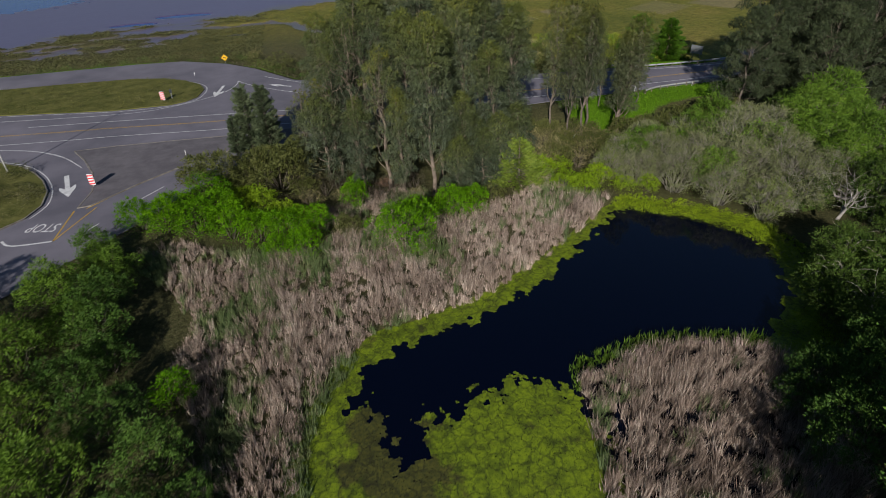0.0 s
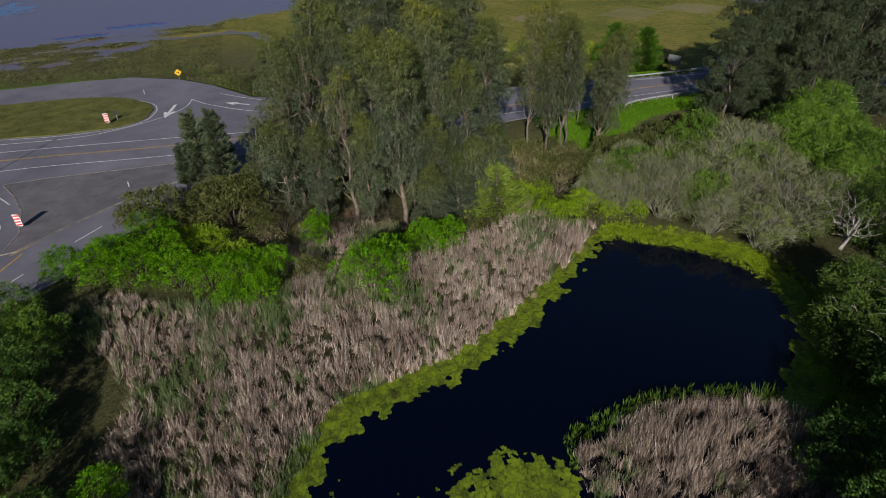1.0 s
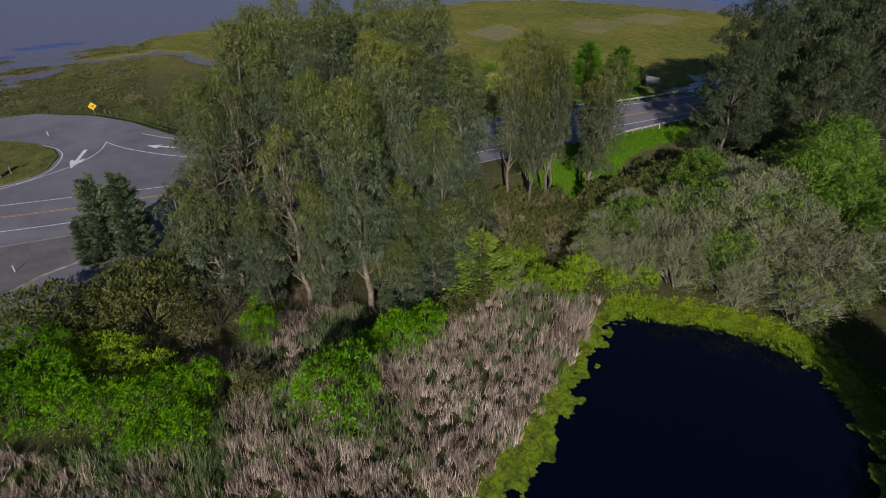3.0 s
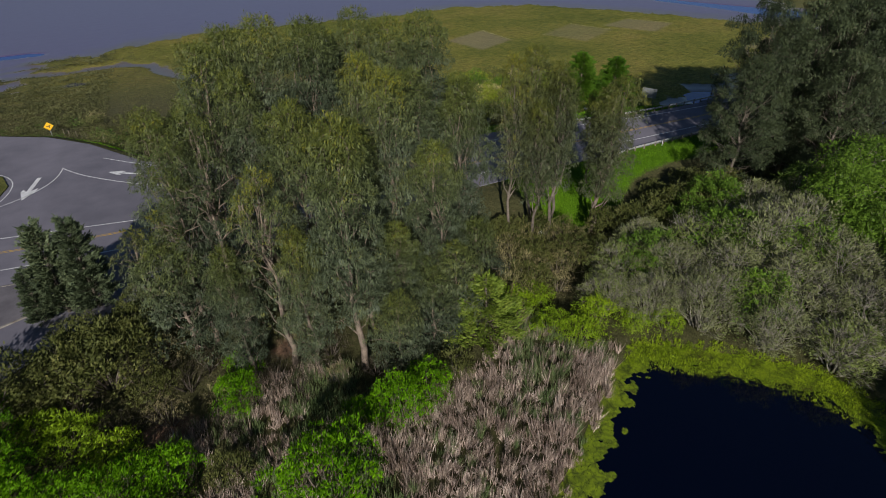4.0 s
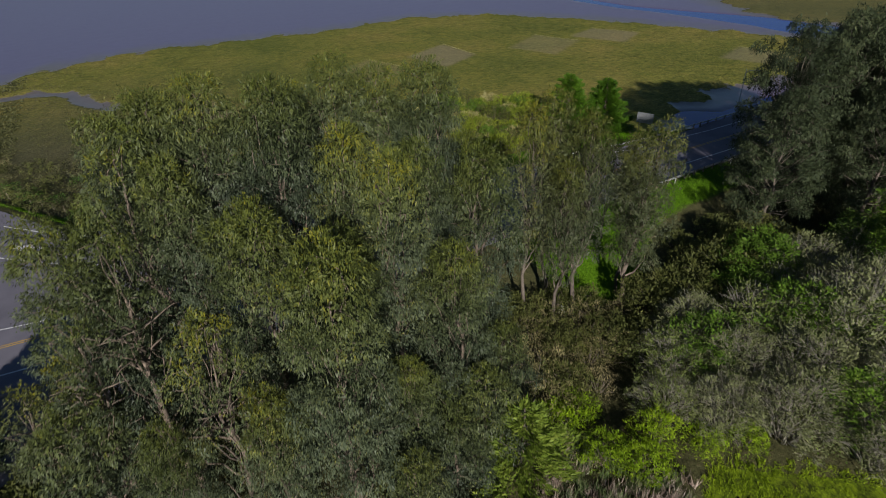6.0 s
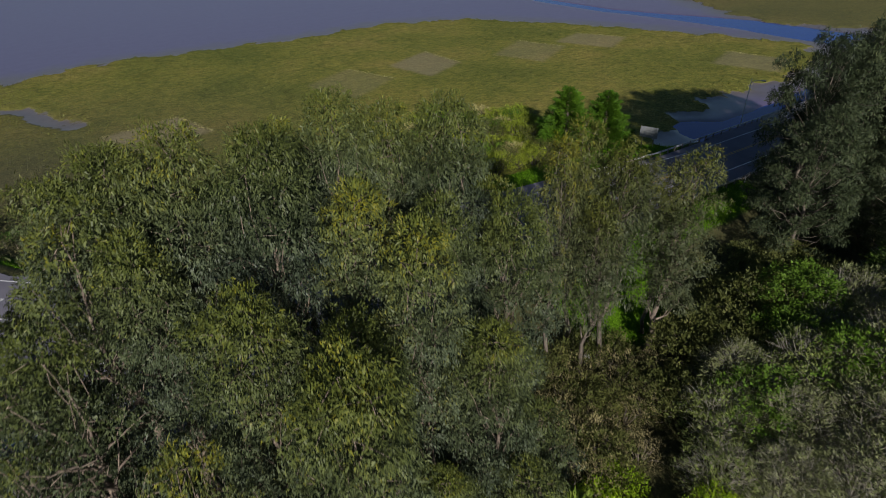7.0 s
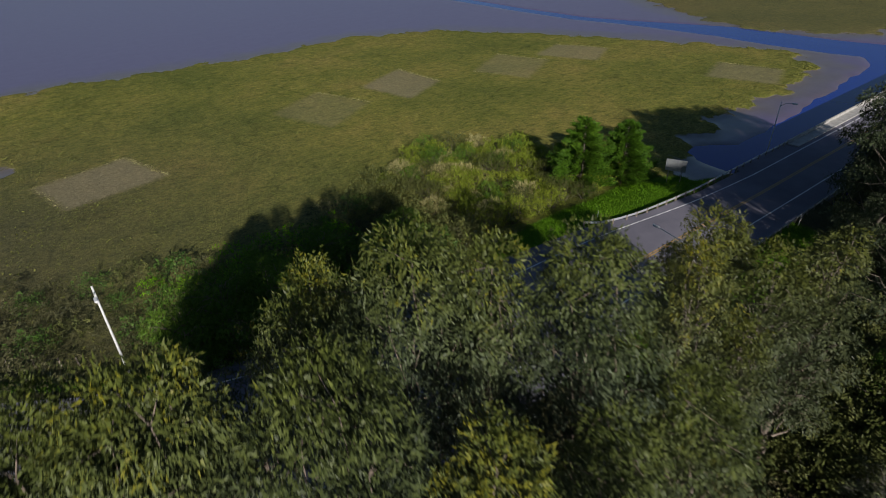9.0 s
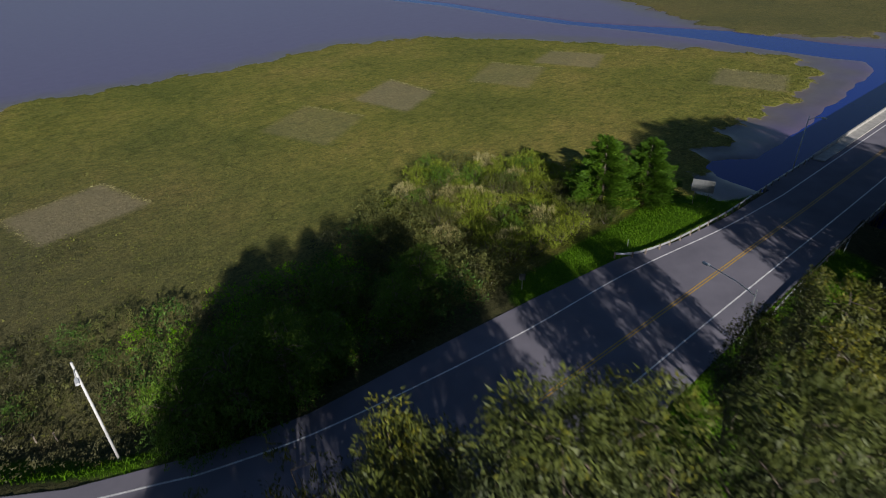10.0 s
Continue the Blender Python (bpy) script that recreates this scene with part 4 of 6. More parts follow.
def conifer(seed, r, h, leaf, sprays=900, slim=0.5, lift=0.35, full=0.75):
    """A cone of overlapping needle sprays on whorled branches."""
    rng = np.random.default_rng(seed)
    pieces = [tube([(0, 0, -0.3), (0.05, 0, h * 0.5), (0, 0.05, h * 0.97)], [0.22, 0.14, 0.03], 6)]
    quads = []
    whorls = int(h * 2.2)
    for k in range(whorls):
        u = 0.04 + 0.95 * k / whorls
        reach = r * ((1 - u) ** full) * (0.85 + 0.25 * math.sin(k * 1.7)) + 0.15
        for b in range(7):
            a = b * 0.9 + k * 0.61 + rng.uniform(-0.25, 0.25)
            out = np.array([math.cos(a), math.sin(a), lift * rng.uniform(0.3, 1.2)])
            rr = reach * rng.uniform(0.75, 1.12)
            s = np.array([0, 0, u * h])
            pieces.append(tube([s, s + out * rr * 0.9], [0.05 * (1.1 - u), 0.01], 3))
            n = max(8, int(sprays * rr / r / 12))
            t = rng.uniform(0.25, 1.0, (n, 1)) ** 0.7
            pos = s + out * rr * t + rng.normal(0, 0.16, (n, 3)) * (0.5 + rr * 0.25)
            side = np.cross(out, [0, 0, 1]) * rng.choice([-1, 1], (n, 1))
            along = out + side * rng.uniform(0, 0.7, (n, 1)) + rng.normal(0, 0.2, (n, 3)) + np.array([0, 0, 0.25])
            ln = rng.uniform(0.2, 0.5, n)
            quads.append(leaf_faces(pos, along, np.array([0, 0, 0.6]) + out * 0.6 + rng.normal(0, 0.6, (n, 3)), ln, ln * slim * rng.uniform(0.6, 1, n)))
    v, f = join(pieces)
    return [("trunk", as_mesh("trunk", v, f, DARKBARK)), ("crown", loose_mesh("crown", np.concatenate(quads), leaf))]


# ---- eucalyptus grove ----
def stand(kinds, tall, rows, label, group):
    """Trees of ready kinds, each scaled to the height that its top reaches."""
    for x, y, k, turn, top in rows:
        thing("eucalyptus_tree", kinds[k], x, y, None, turn, (top - height(x, y)) / tall[k], label, "tree", group)


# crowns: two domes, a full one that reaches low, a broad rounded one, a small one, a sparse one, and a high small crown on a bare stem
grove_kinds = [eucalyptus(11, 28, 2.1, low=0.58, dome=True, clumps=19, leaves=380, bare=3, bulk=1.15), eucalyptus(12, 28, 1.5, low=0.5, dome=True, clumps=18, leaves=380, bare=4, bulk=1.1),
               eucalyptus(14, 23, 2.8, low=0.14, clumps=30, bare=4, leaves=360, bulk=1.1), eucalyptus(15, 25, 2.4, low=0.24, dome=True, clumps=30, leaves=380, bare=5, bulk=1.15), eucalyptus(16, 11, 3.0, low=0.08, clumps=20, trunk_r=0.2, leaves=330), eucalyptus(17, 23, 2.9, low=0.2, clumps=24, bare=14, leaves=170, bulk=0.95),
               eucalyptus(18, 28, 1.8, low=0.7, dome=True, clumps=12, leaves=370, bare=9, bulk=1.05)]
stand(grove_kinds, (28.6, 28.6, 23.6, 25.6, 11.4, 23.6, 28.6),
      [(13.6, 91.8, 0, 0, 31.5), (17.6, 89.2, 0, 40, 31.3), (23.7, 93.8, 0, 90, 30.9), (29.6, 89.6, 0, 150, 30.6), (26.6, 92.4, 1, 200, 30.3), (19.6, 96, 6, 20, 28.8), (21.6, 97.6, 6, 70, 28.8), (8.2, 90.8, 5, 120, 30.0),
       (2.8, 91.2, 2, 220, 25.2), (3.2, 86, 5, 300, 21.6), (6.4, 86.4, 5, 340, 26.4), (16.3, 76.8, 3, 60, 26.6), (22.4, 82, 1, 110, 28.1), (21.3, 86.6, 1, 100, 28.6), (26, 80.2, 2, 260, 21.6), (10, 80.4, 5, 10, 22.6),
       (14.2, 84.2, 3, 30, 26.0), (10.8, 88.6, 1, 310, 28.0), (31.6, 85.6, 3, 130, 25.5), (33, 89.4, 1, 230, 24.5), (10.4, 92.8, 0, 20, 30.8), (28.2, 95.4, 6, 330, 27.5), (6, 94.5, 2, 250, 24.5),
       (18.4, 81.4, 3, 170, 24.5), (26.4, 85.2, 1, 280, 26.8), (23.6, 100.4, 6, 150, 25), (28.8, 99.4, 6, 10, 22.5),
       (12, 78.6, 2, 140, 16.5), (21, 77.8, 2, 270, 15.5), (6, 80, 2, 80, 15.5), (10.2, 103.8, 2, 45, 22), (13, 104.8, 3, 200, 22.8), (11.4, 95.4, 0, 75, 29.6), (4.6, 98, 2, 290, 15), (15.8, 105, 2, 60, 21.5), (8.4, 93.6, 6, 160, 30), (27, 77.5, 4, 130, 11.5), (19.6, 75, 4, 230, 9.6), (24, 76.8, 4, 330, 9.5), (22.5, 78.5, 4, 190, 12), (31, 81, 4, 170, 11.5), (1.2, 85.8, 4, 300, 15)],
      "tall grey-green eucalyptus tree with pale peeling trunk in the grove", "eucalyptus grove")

bare_kind = eucalyptus(91, 15, 2.2, low=0.4, clumps=13, leaf=EUC_YOUNG, trunk_r=0.16, leaves=130, bare=9, coarse=1.2)
for x, y, turn, size in [(25.5, 100.4, 150, 0.8), (5, 92.5, 310, 1.0), (1.5, 89, 20, 0.9), (-1.5, 88.5, 200, 0.8)]:
    thing("eucalyptus_tree", bare_kind, x, y, None, turn, size, "thin half-dead eucalyptus with bare pale forks beside the road", "tree", "bare roadside trees")
snag_kind = eucalyptus(92, 17, 1.5, low=0.5, clumps=6, leaf=EUC_YOUNG, trunk_r=0.17, leaves=60, bare=16, coarse=1.2)
for x, y, turn, size in [(18.8, 104.2, 0, 1.02), (20.4, 104.8, 130, 1.08), (22.6, 104.4, 250, 0.95), (27, 103.4, 60, 0.8)]:
    thing("eucalyptus_tree", snag_kind, x, y, None, turn, size, "tall nearly leafless eucalyptus with pale forked limbs at the road edge", "tree", "bare roadside trees")

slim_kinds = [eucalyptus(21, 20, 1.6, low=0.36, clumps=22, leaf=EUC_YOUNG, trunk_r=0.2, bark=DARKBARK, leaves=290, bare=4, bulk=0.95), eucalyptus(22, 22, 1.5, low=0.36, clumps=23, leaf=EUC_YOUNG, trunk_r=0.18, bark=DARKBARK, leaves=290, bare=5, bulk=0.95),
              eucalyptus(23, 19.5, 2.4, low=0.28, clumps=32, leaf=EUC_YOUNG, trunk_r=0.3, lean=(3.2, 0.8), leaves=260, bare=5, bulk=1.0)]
stand(slim_kinds, (20.4, 22.4, 19.8),
      [(41.3, 91.2, 1, 0, 25.2), (44.8, 92.4, 1, 50, 25.7), (46.4, 89, 0, 130, 24.4), (51.9, 87.6, 2, 0, 21.8), (43.4, 88.4, 0, 100, 20.5), (48.6, 92.4, 0, 250, 22), (53.6, 89.6, 0, 20, 19), (50.4, 97.6, 0, 210, 18.5), (54, 98, 0, 330, 15), (58, 97, 0, 70, 17), (62, 97.8, 1, 120, 16)],
      "slender young eucalyptus tree with pale leaning trunk beside the road", "roadside eucalyptus")

dark_kinds = [eucalyptus(31, 25, 6.8, low=0.06, clumps=58, leaf=EUC_DARK, bark=DARKBARK, bare=5, leaves=190, coarse=1.5), eucalyptus(32, 27, 7.2, low=0.08, clumps=60, leaf=EUC_DARK, bark=DARKBARK, bare=4, leaves=190, coarse=1.5)]
# the last three stand unseen south of the pond, added to shade its reeds
for x, y, k, turn, size in [(77.5, 88, 0, 0, 0.82), (84, 92.5, 1, 60, 0.95), (90.5, 90, 0, 130, 1.05), (97, 93, 1, 300, 0.95), (104, 93.5, 0, 20, 0.95), (111, 91, 1, 200, 0.9), (88, 82, 0, 220, 0.85), (98, 84, 1, 90, 1.0), (107, 85, 0, 160, 1.0), (93.5, 87, 1, 250, 1.0), (101, 89, 0, 310, 1.05), (87.5, 91.5, 0, 190, 0.9), (113, 86, 0, 70, 1.0), (95.5, 95.5, 0, 40, 0.75), (101.5, 95.6, 1, 100, 0.8), (108.5, 94.6, 0, 250, 0.9), (27, -1, 1, 20, 0.55), (35, 1, 0, 150, 0.6), (44, 4, 1, 80, 0.6)]:
    thing("eucalyptus_tree", dark_kinds[k], x, y, None, turn, size, "large dark broad eucalyptus tree, beside the bridge or unseen south of the pond", "tree", "dark eucalyptus trees")

# ---- conifers ----
con = conifer(41, 5.4, 12, CONIFER, sprays=6200, full=0.58, slim=0.42, lift=0.3)
for x, y, turn, size in [(82, 132, 0, 1.0), (88, 128.5, 90, 0.9)]:
    thing("cypress_tree", con, x, y, None, turn, size, "dense dark green conical cypress at the marsh edge", "tree", "cypress pair")
col = conifer(42, 2.5, 11, COLUMN, sprays=2100, lift=0.75, full=0.5)
for x, y, turn, size in [(-10.6, 95.6, 0, 1.0), (-7.6, 95.2, 120, 1.0), (-12.8, 94.8, 60, 0.6)]:
    thing("cypress_tree", col, x, y, None, turn, size, "narrow dark grey-green columnar conifer beside the side road", "tree", "columnar conifers")
pine = conifer(43, 4.0, 6.6, PINE, sprays=2600, lift=0.3, full=0.7, slim=0.35)
thing("young_conifer", pine, 29.4, 75.6, None, 0, 1.2, "light yellow-green young conifer at the reed edge", "tree")

verge_kinds = [eucalyptus(85, 8, 2.8, low=0.1, clumps=22, leaf=MID, bark=BARK, trunk_r=0.16, bare=6, droop=0.3, leaves=170, coarse=1.3)]
for x, y, turn, size in [(19.4, 126.6, 100, 1.0), (23.4, 126.2, 300, 1.25), (28.2, 126.6, 0, 1.2), (33, 128.5, 70, 0.9), (41, 127.5, 140, 0.85), (20.5, 130.5, 200, 0.9), (30, 134, 260, 1.0), (47, 131, 320, 0.9), (38, 135, 30, 0.95)]:
    thing("small_tree", verge_kinds[0], x, y, None, turn, size, "shaded grey-green small tree between road and marsh", "tree", "marsh-side trees")

# ---- shrubs ----
bright = [bush(51, 2.6, 4.6, BRIGHT), bush(52, 3.0, 4.9, BRIGHT), bush(53, 2.2, 3.6, BRIGHT)]
mid = [bush(74, 3.2, 4.4, MID), bush(75, 3.6, 5.0, MID), bush(76, 2.6, 3.4, MID)]
deep = [bush(54, 3.2, 4.6, DEEP), bush(55, 3.6, 5.2, DEEP), bush(56, 2.6, 3.6, DEEP)]
olive = [bush(57, 2.2, 2.6, OLIVE), bush(58, 2.8, 3.2, OLIVE), bush(59, 1.8, 1.9, OLIVE)]
yellow = [bush(60, 2.2, 2.8, YELLOW), bush(61, 2.6, 3.2, YELLOW)]
brown = [bush(62, 2.4, 3.4, BROWNBUSH, leaves=110, upright=0.9, slim=0.25), bush(63, 2.0, 2.4, BROWNBUSH, leaves=110, upright=0.9, slim=0.25)]
bank = [eucalyptus(81, 8.5, 3.2, low=0.1, clumps=26, leaf=BANKLEAF, bark=TWIG, trunk_r=0.16, droop=0.2, bare=6, leaves=180, coarse=1.4), eucalyptus(82, 10.5, 3.6, low=0.12, clumps=30, leaf=BANKLEAF, bark=TWIG, trunk_r=0.18, droop=0.2, bare=8, leaves=180, coarse=1.4), eucalyptus(83, 5.6, 2.8, low=0.1, clumps=20, leaf=BANKLEAF, bark=TWIG, trunk_r=0.12, droop=0.2, bare=6, leaves=180, coarse=1.4)]
sunlit = [eucalyptus(84, 10.5, 3.8, low=0.12, clumps=32, leaf=MID, bark=TWIG, trunk_r=0.18, droop=0.1, bare=9, leaves=200, coarse=1.35, bulk=1.1)]
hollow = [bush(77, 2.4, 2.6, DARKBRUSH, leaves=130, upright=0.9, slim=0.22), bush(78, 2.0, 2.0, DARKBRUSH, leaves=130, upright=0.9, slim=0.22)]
grey = [willow(71, 3.2, 5.2), willow(72, 3.6, 6.0), willow(73, 2.8, 4.2, SAGE)]
light = [bush(64, 2.4, 2.8, OLIVE, leaves=70, clumps=15), bush(65, 2.0, 2.2, DEEP, leaves=70, clumps=15), bush(66, 2.2, 2.4, BRIGHT, leaves=70, clumps=15), bush(67, 2.2, 2.6, BROWNBUSH, leaves=70, clumps=15, upright=0.9, slim=0.25), bush(68, 2.6, 2.2, SCRUBLEAF, leaves=70, clumps=15), bush(69, 2.4, 2.6, YELLOW, leaves=70, clumps=15)]
SHRUBS = [
    (bright, "bright spring-green shrub at the reed edge", "roadside shrubs",
     [(-24, 72.5, 0, 1), (-21, 71.5, 1, 1), (-17, 71.5, 1, 1.05), (-13, 71, 0, 1.1), (-9.5, 70.5, 1, 1.0), (-20, 75, 1, 0.9), (-14, 75, 0, 1), (-5.5, 69, 1, 1.15), (-3.5, 65.5, 2, 1), (-7, 66, 2, 0.9), (-2, 70, 0, 1), (-16, 79, 1, 1), (9.4, 63.4, 1, 1.5), (17.5, 69, 0, 1.0), (20.5, 70.5, 1, 0.8), (14, 70, 2, .8), (4, 77, 0, 0.9), (5, 80.5, 2, 0.9)]),
    (olive, "olive-green twiggy shrub on the bank", "bank shrubs",
     [(-3, 81, 1, 0.9), (2.5, 69, 0, 0.9), (-12, 81, 0, 0.9), (24, 72, 2, 1.1), (37, 80, 1, 1.2), (40, 84, 0, 1.2), (56, 82, 1, 1.2), (60, 85, 0, 1.2), (-15.6, 82, 1, 1.6), (-10, 84, 0, 1.6), (-6.4, 83, 1, 1.7), (-4, 88, 0, 1.5), (-9, 89, 1, 0.9), (1, 93.5, 0, 1.0), (-3, 92.5, 1, 0.9), (64, 88, 1, 1.0), (68, 88, 0, 1.1), (72, 90, 1, 1.1), (58, 88, 0, 1.0), (66, 92, 0, 0.9)]),
    (deep, "dense deep green thicket shrub", "thicket", [(-26, 57, 1, 1), (-25.5, 53, 0, 1.1), (-26, 46, 1, 1), (-23.6, 49, 2, 1), (-22, 40, 1, 1.0), (-17, 35, 0, 1), (-28, 67, 2, 1), (-14, 30, 2, 0.9), (-28, 27, 1, 1.1), (-18, 28, 1, 1), (-16, 20, 0, 1.1), (-11, 13, 1, 1), (-3, 7.5, 0, 1), (6, 5, 1, 0.9), (16, 5, 0, 1), (-24, 18, 1, 1.2)]),
    (mid, "leafy mid-green thicket shrub", "thicket", [(-25, 61, 0, 1), (-30, 58, 1, 1), (-32, 50, 1, 1.1), (-30, 42, 1, 1.1), (-25, 34, 1, 1.1), (-36, 44, 1, 1.1), (-37, 54, 1, 1), (-41, 60, 0, 0.9), (-33, 36, 0, 1), (-28, 54, 0, 0.9), (-27, 65.5, 2, 0.9)]),
    (bright, "round light green shrub in the reeds", "", [(-16.5, 42.5, 2, 1.0)]),
    (yellow, "yellow-green shrub near the pond reeds", "pond shrubs", [(-9, 76.5, 1, 1.1), (-6, 74.5, 0, 1.0), (-11.5, 78.5, 0, 1.0), (38, 70.5, 0, 1), (41, 72, 1, 1), (36, 73, 0, 0.9), (44, 69.5, 0, 0.8), (47, 68, 1, 0.8), (33.5, 77, 1, 1.1), (36.5, 77.5, 0, 1.1)]),
    (brown, "brown twiggy dead shrub beside the grove", "dead shrubs", [(32.5, 79.6, 0, 1.5), (34.8, 81.5, 0, 1.75), (35.5, 79, 0, 1.1), (37.5, 83.5, 0, 1.1), (36.5, 86, 0, 1.0), (41, 79, 1, 1.0), (45, 82, 0, 1.0), (30, 77.5, 1, 1.1), (3, 78, 1, 1.0), (-2, 77.5, 0, 0.8), (-15, 83.5, 0, 0.8), (-8, 86, 1, 0.9), (-2, 85, 0, 0.9), (13.5, 76, 1, 0.8) ]),
    # real brush; the hollow's shade is put into its leaf colour
    (hollow, "tangled dead brush in the hollow below the grove, coloured dark for the shade there", "hollow brush", [(8, 79, 0, 0.9), (11.5, 79.4, 1, 1.0), (6, 76.5, 0, 0.9), (0, 81, 0, 1.0), (-3, 79, 1, 1.0), (13.8, 80.3, 0, 0.9), (9.5, 76.5, 1, 0.9), (3, 75.5, 1, 0.9), (-6, 77, 0, 0.9), (-9, 80.5, 1, 1.0), (2, 83, 1, 1.0), (-4, 83, 0, 1.1), (10.5, 81.8, 0, 0.7), (17, 75.5, 1, 0.9), (-12, 83, 1, 1.0)]),
    (grey, "grey-green twiggy willow thicket by the pond", "willow thicket",
     [(47, 70.5, 0, 1), (51, 67, 1, 1.05), (54.5, 61.5, 0, 1.1), (58, 56.5, 2, 1.25), (52, 73, 1, 1.05), (56, 69, 1, 1.2), (60, 64, 1, 1.25), (63, 58, 0, 1.35), (48, 77, 2, 1.3), (53, 79, 1, 1.05), (58, 75, 2, 1.55), (62, 70, 1, 1.55), (66, 64, 1, 1.5), (64, 77, 2, 1.5), (68, 71, 1, 1.6), (44, 74, 2, 1), (70, 78, 0, 1.35), (68, 58, 1, 1.3), (76, 76, 0, 1.4)]),
    (mid, "mid-green leafy shrub among the willows", "willow edge shrubs", [(61, 79, 1, 1.1), (67, 74, 0, 1.2), (55.5, 64.5, 1, 1.3), (64.5, 67, 1, 1.6), (59.5, 72.5, 1, 1.5), (50.5, 75.5, 0, 1.4), (71, 67.5, 1, 1.7), (66.5, 80.5, 1, 1.5)]),
    (olive, "dull olive leafy shrub behind the willows", "willow edge shrubs", [(57, 82.6, 1, 1.6), (62.5, 84, 0, 2.0), (67.5, 83.5, 1, 1.7), (73.5, 82, 0, 2.0), (53, 84, 1, 1.5), (74.5, 86.5, 1, 1.5), (48, 81, 0, 1.5), (70.5, 87, 0, 1.8)]),
    (sunlit, "leafy mid-green small tree with grey branches on the pond's east bank", "east bank trees",
     [(72.5, 64, 0, 0.95), (75, 70, 0, 1.05), (82, 73, 0, 1.15), (80, 66, 0, 1.0), (77, 60, 0, 0.95), (71, 58, 0, 0.9)]),
    (bank, "leafy green small tree with grey branches on the pond's east bank", "east bank trees",
     [(65, 57, 2, 1.0), (77, 77, 0, 1.1), (51.5, 38, 2, 1.0), (54.5, 41, 0, 0.8), (58, 43.5, 2, 0.9), (50.5, 33.5, 2, 1.0), (69, 45, 1, 0.8), (56, 37, 0, 0.85), (53, 34, 2, 1.0), (70, 51, 1, 0.85)]),
    # the six of size 1.9 and up are added to cast shade on this bank
    (deep, "dark leafy shrub in shade on the near bank", "near bank trees",
     [(56, 35, 1, 1.3), (48, 28, 1, 1.2), (55, 28, 1, 1.5), (43, 25, 1, 1.2), (38, 21, 1, 1.2), (29, 7, 1, 1.9), (34, 9, 1, 1.9), (39, 12, 1, 2.0), (44, 15, 1, 2.2), (50, 19, 1, 2.0), (57, 22, 1, 2.0), (38, 27.5, 2, 0.9), (41, 28, 0, 0.9)]),
    (brown, "tangled brown brush under the slender trees", "bank brush", [(39, 86.5, 0, 1.2), (42, 88.5, 1, 1.2), (45.5, 86, 0, 1.1), (43, 82.5, 1, 1.2), (48.5, 84.5, 0, 1.0), (39, 82, 0, 1.0)]),
    (olive, "olive brush under the slender trees", "bank brush", [(41, 85, 1, 1.1), (44.5, 89.5, 0, 1.2), (47.5, 88.2, 0, 1.1), (40, 90, 1, 1.1), (46, 83, 1, 1.1), (38, 91, 0, 1.2), (54, 86.5, 0, 1.1), (50, 85.5, 2, 1.0)]),
]
rs = random.Random(7)
for kinds, label, group, spots in SHRUBS:
    for x, y, k, size in spots:
        thing("willow_bush" if kinds is grey else "small_tree" if kinds in (bank, sunlit) else "shrub", kinds[k], x, y, None, rs.uniform(0, 360), size * rs.uniform(0.95, 1.08), label, "tree" if kinds in (bank, sunlit) else "shrub", group)

def dead_tree(x, y, z, turn, size):
    """A fallen grey tree with bare crooked limbs."""
    r2 = np.random.default_rng(77)
    root = new("dead_tree")
    root.matrix_world = pose(x, y, z, 0, 0, turn) @ Matrix.Diagonal((size, size, size, 1))
    v, f = tube(bent(r2, (-1.5, 0, 0.1), (4.5, 0.5, 2.2), 0.3, 6), np.linspace(0.22, 0.06, 7), 7)
    tagmesh("trunk", v, f, DEADWOOD, root, "", True)
    for k in range(11):
        s = np.array([-0.8 + 0.5 * k, 0.05 * k, 0.35 + 0.19 * k])
        e = s + np.array([r2.uniform(0.2, 2.0), r2.uniform(-2.2, 2.2), r2.uniform(0.3, 2.0)])
        path = bent(r2, s, e, 0.3, 5, 0.06)
        v, f = join([tube(path, np.linspace(0.08, 0.02, 6), 5)] + [tube(bent(r2, path[m], path[m] + r2.normal(0, 0.8, 3) + np.array([0.2, 0, 0.5]), 0.1, 3), [0.035, 0.026, 0.018, 0.008], 4) for m in (2, 3, 4, 5)])
        tagmesh("branch", v, f, DEADWOOD, root, "", True)
    return tagged(root, "fallen dead tree with bare pale grey branches", "tree", "dead trees")


dead_tree(64, 50, 2.4, 20, 1.1)
dead_tree(67.5, 53, 2.0, 120, 1.0)

# ---- scrub between road and marsh ----
sunny = [bush(87, 2.4, 2.8, GOLDEN, leaves=170, upright=1.1, slim=0.35, size=(0.14, 0.3)), bush(88, 2.2, 2.4, TAN, leaves=170, upright=1.3, slim=0.22, size=(0.18, 0.4)), bush(89, 2.2, 2.6, MID, leaves=170, upright=0.9, slim=0.4), bush(90, 2.6, 3.0, OLIVE, leaves=170, upright=0.9, slim=0.4)]
NAMES_S = ["golden-green upright brush at the marsh edge", "dry tan tussock brush at the marsh edge", "mid-green leafy shrub at the marsh edge", "olive coyote brush at the marsh edge"]
SCRUB = [(-75, 169.5), (-38, 170), (-17, 163), (-1, 141), (6, 134.6), (16, 129), (28, 126.4), (44, 125), (54, 126.5), (66, 128), (78, 128), (85, 130), (90, 129), (94, 134), (92, 140), (84, 151), (72, 160), (62, 156), (50, 150), (38, 147), (26, 147), (16, 152), (2, 160), (-14, 176), (-36, 181), (-75, 181)]
placed = []
far_scrub, near_scrub = {k: [] for k in range(6)}, {k: [] for k in range(6)}
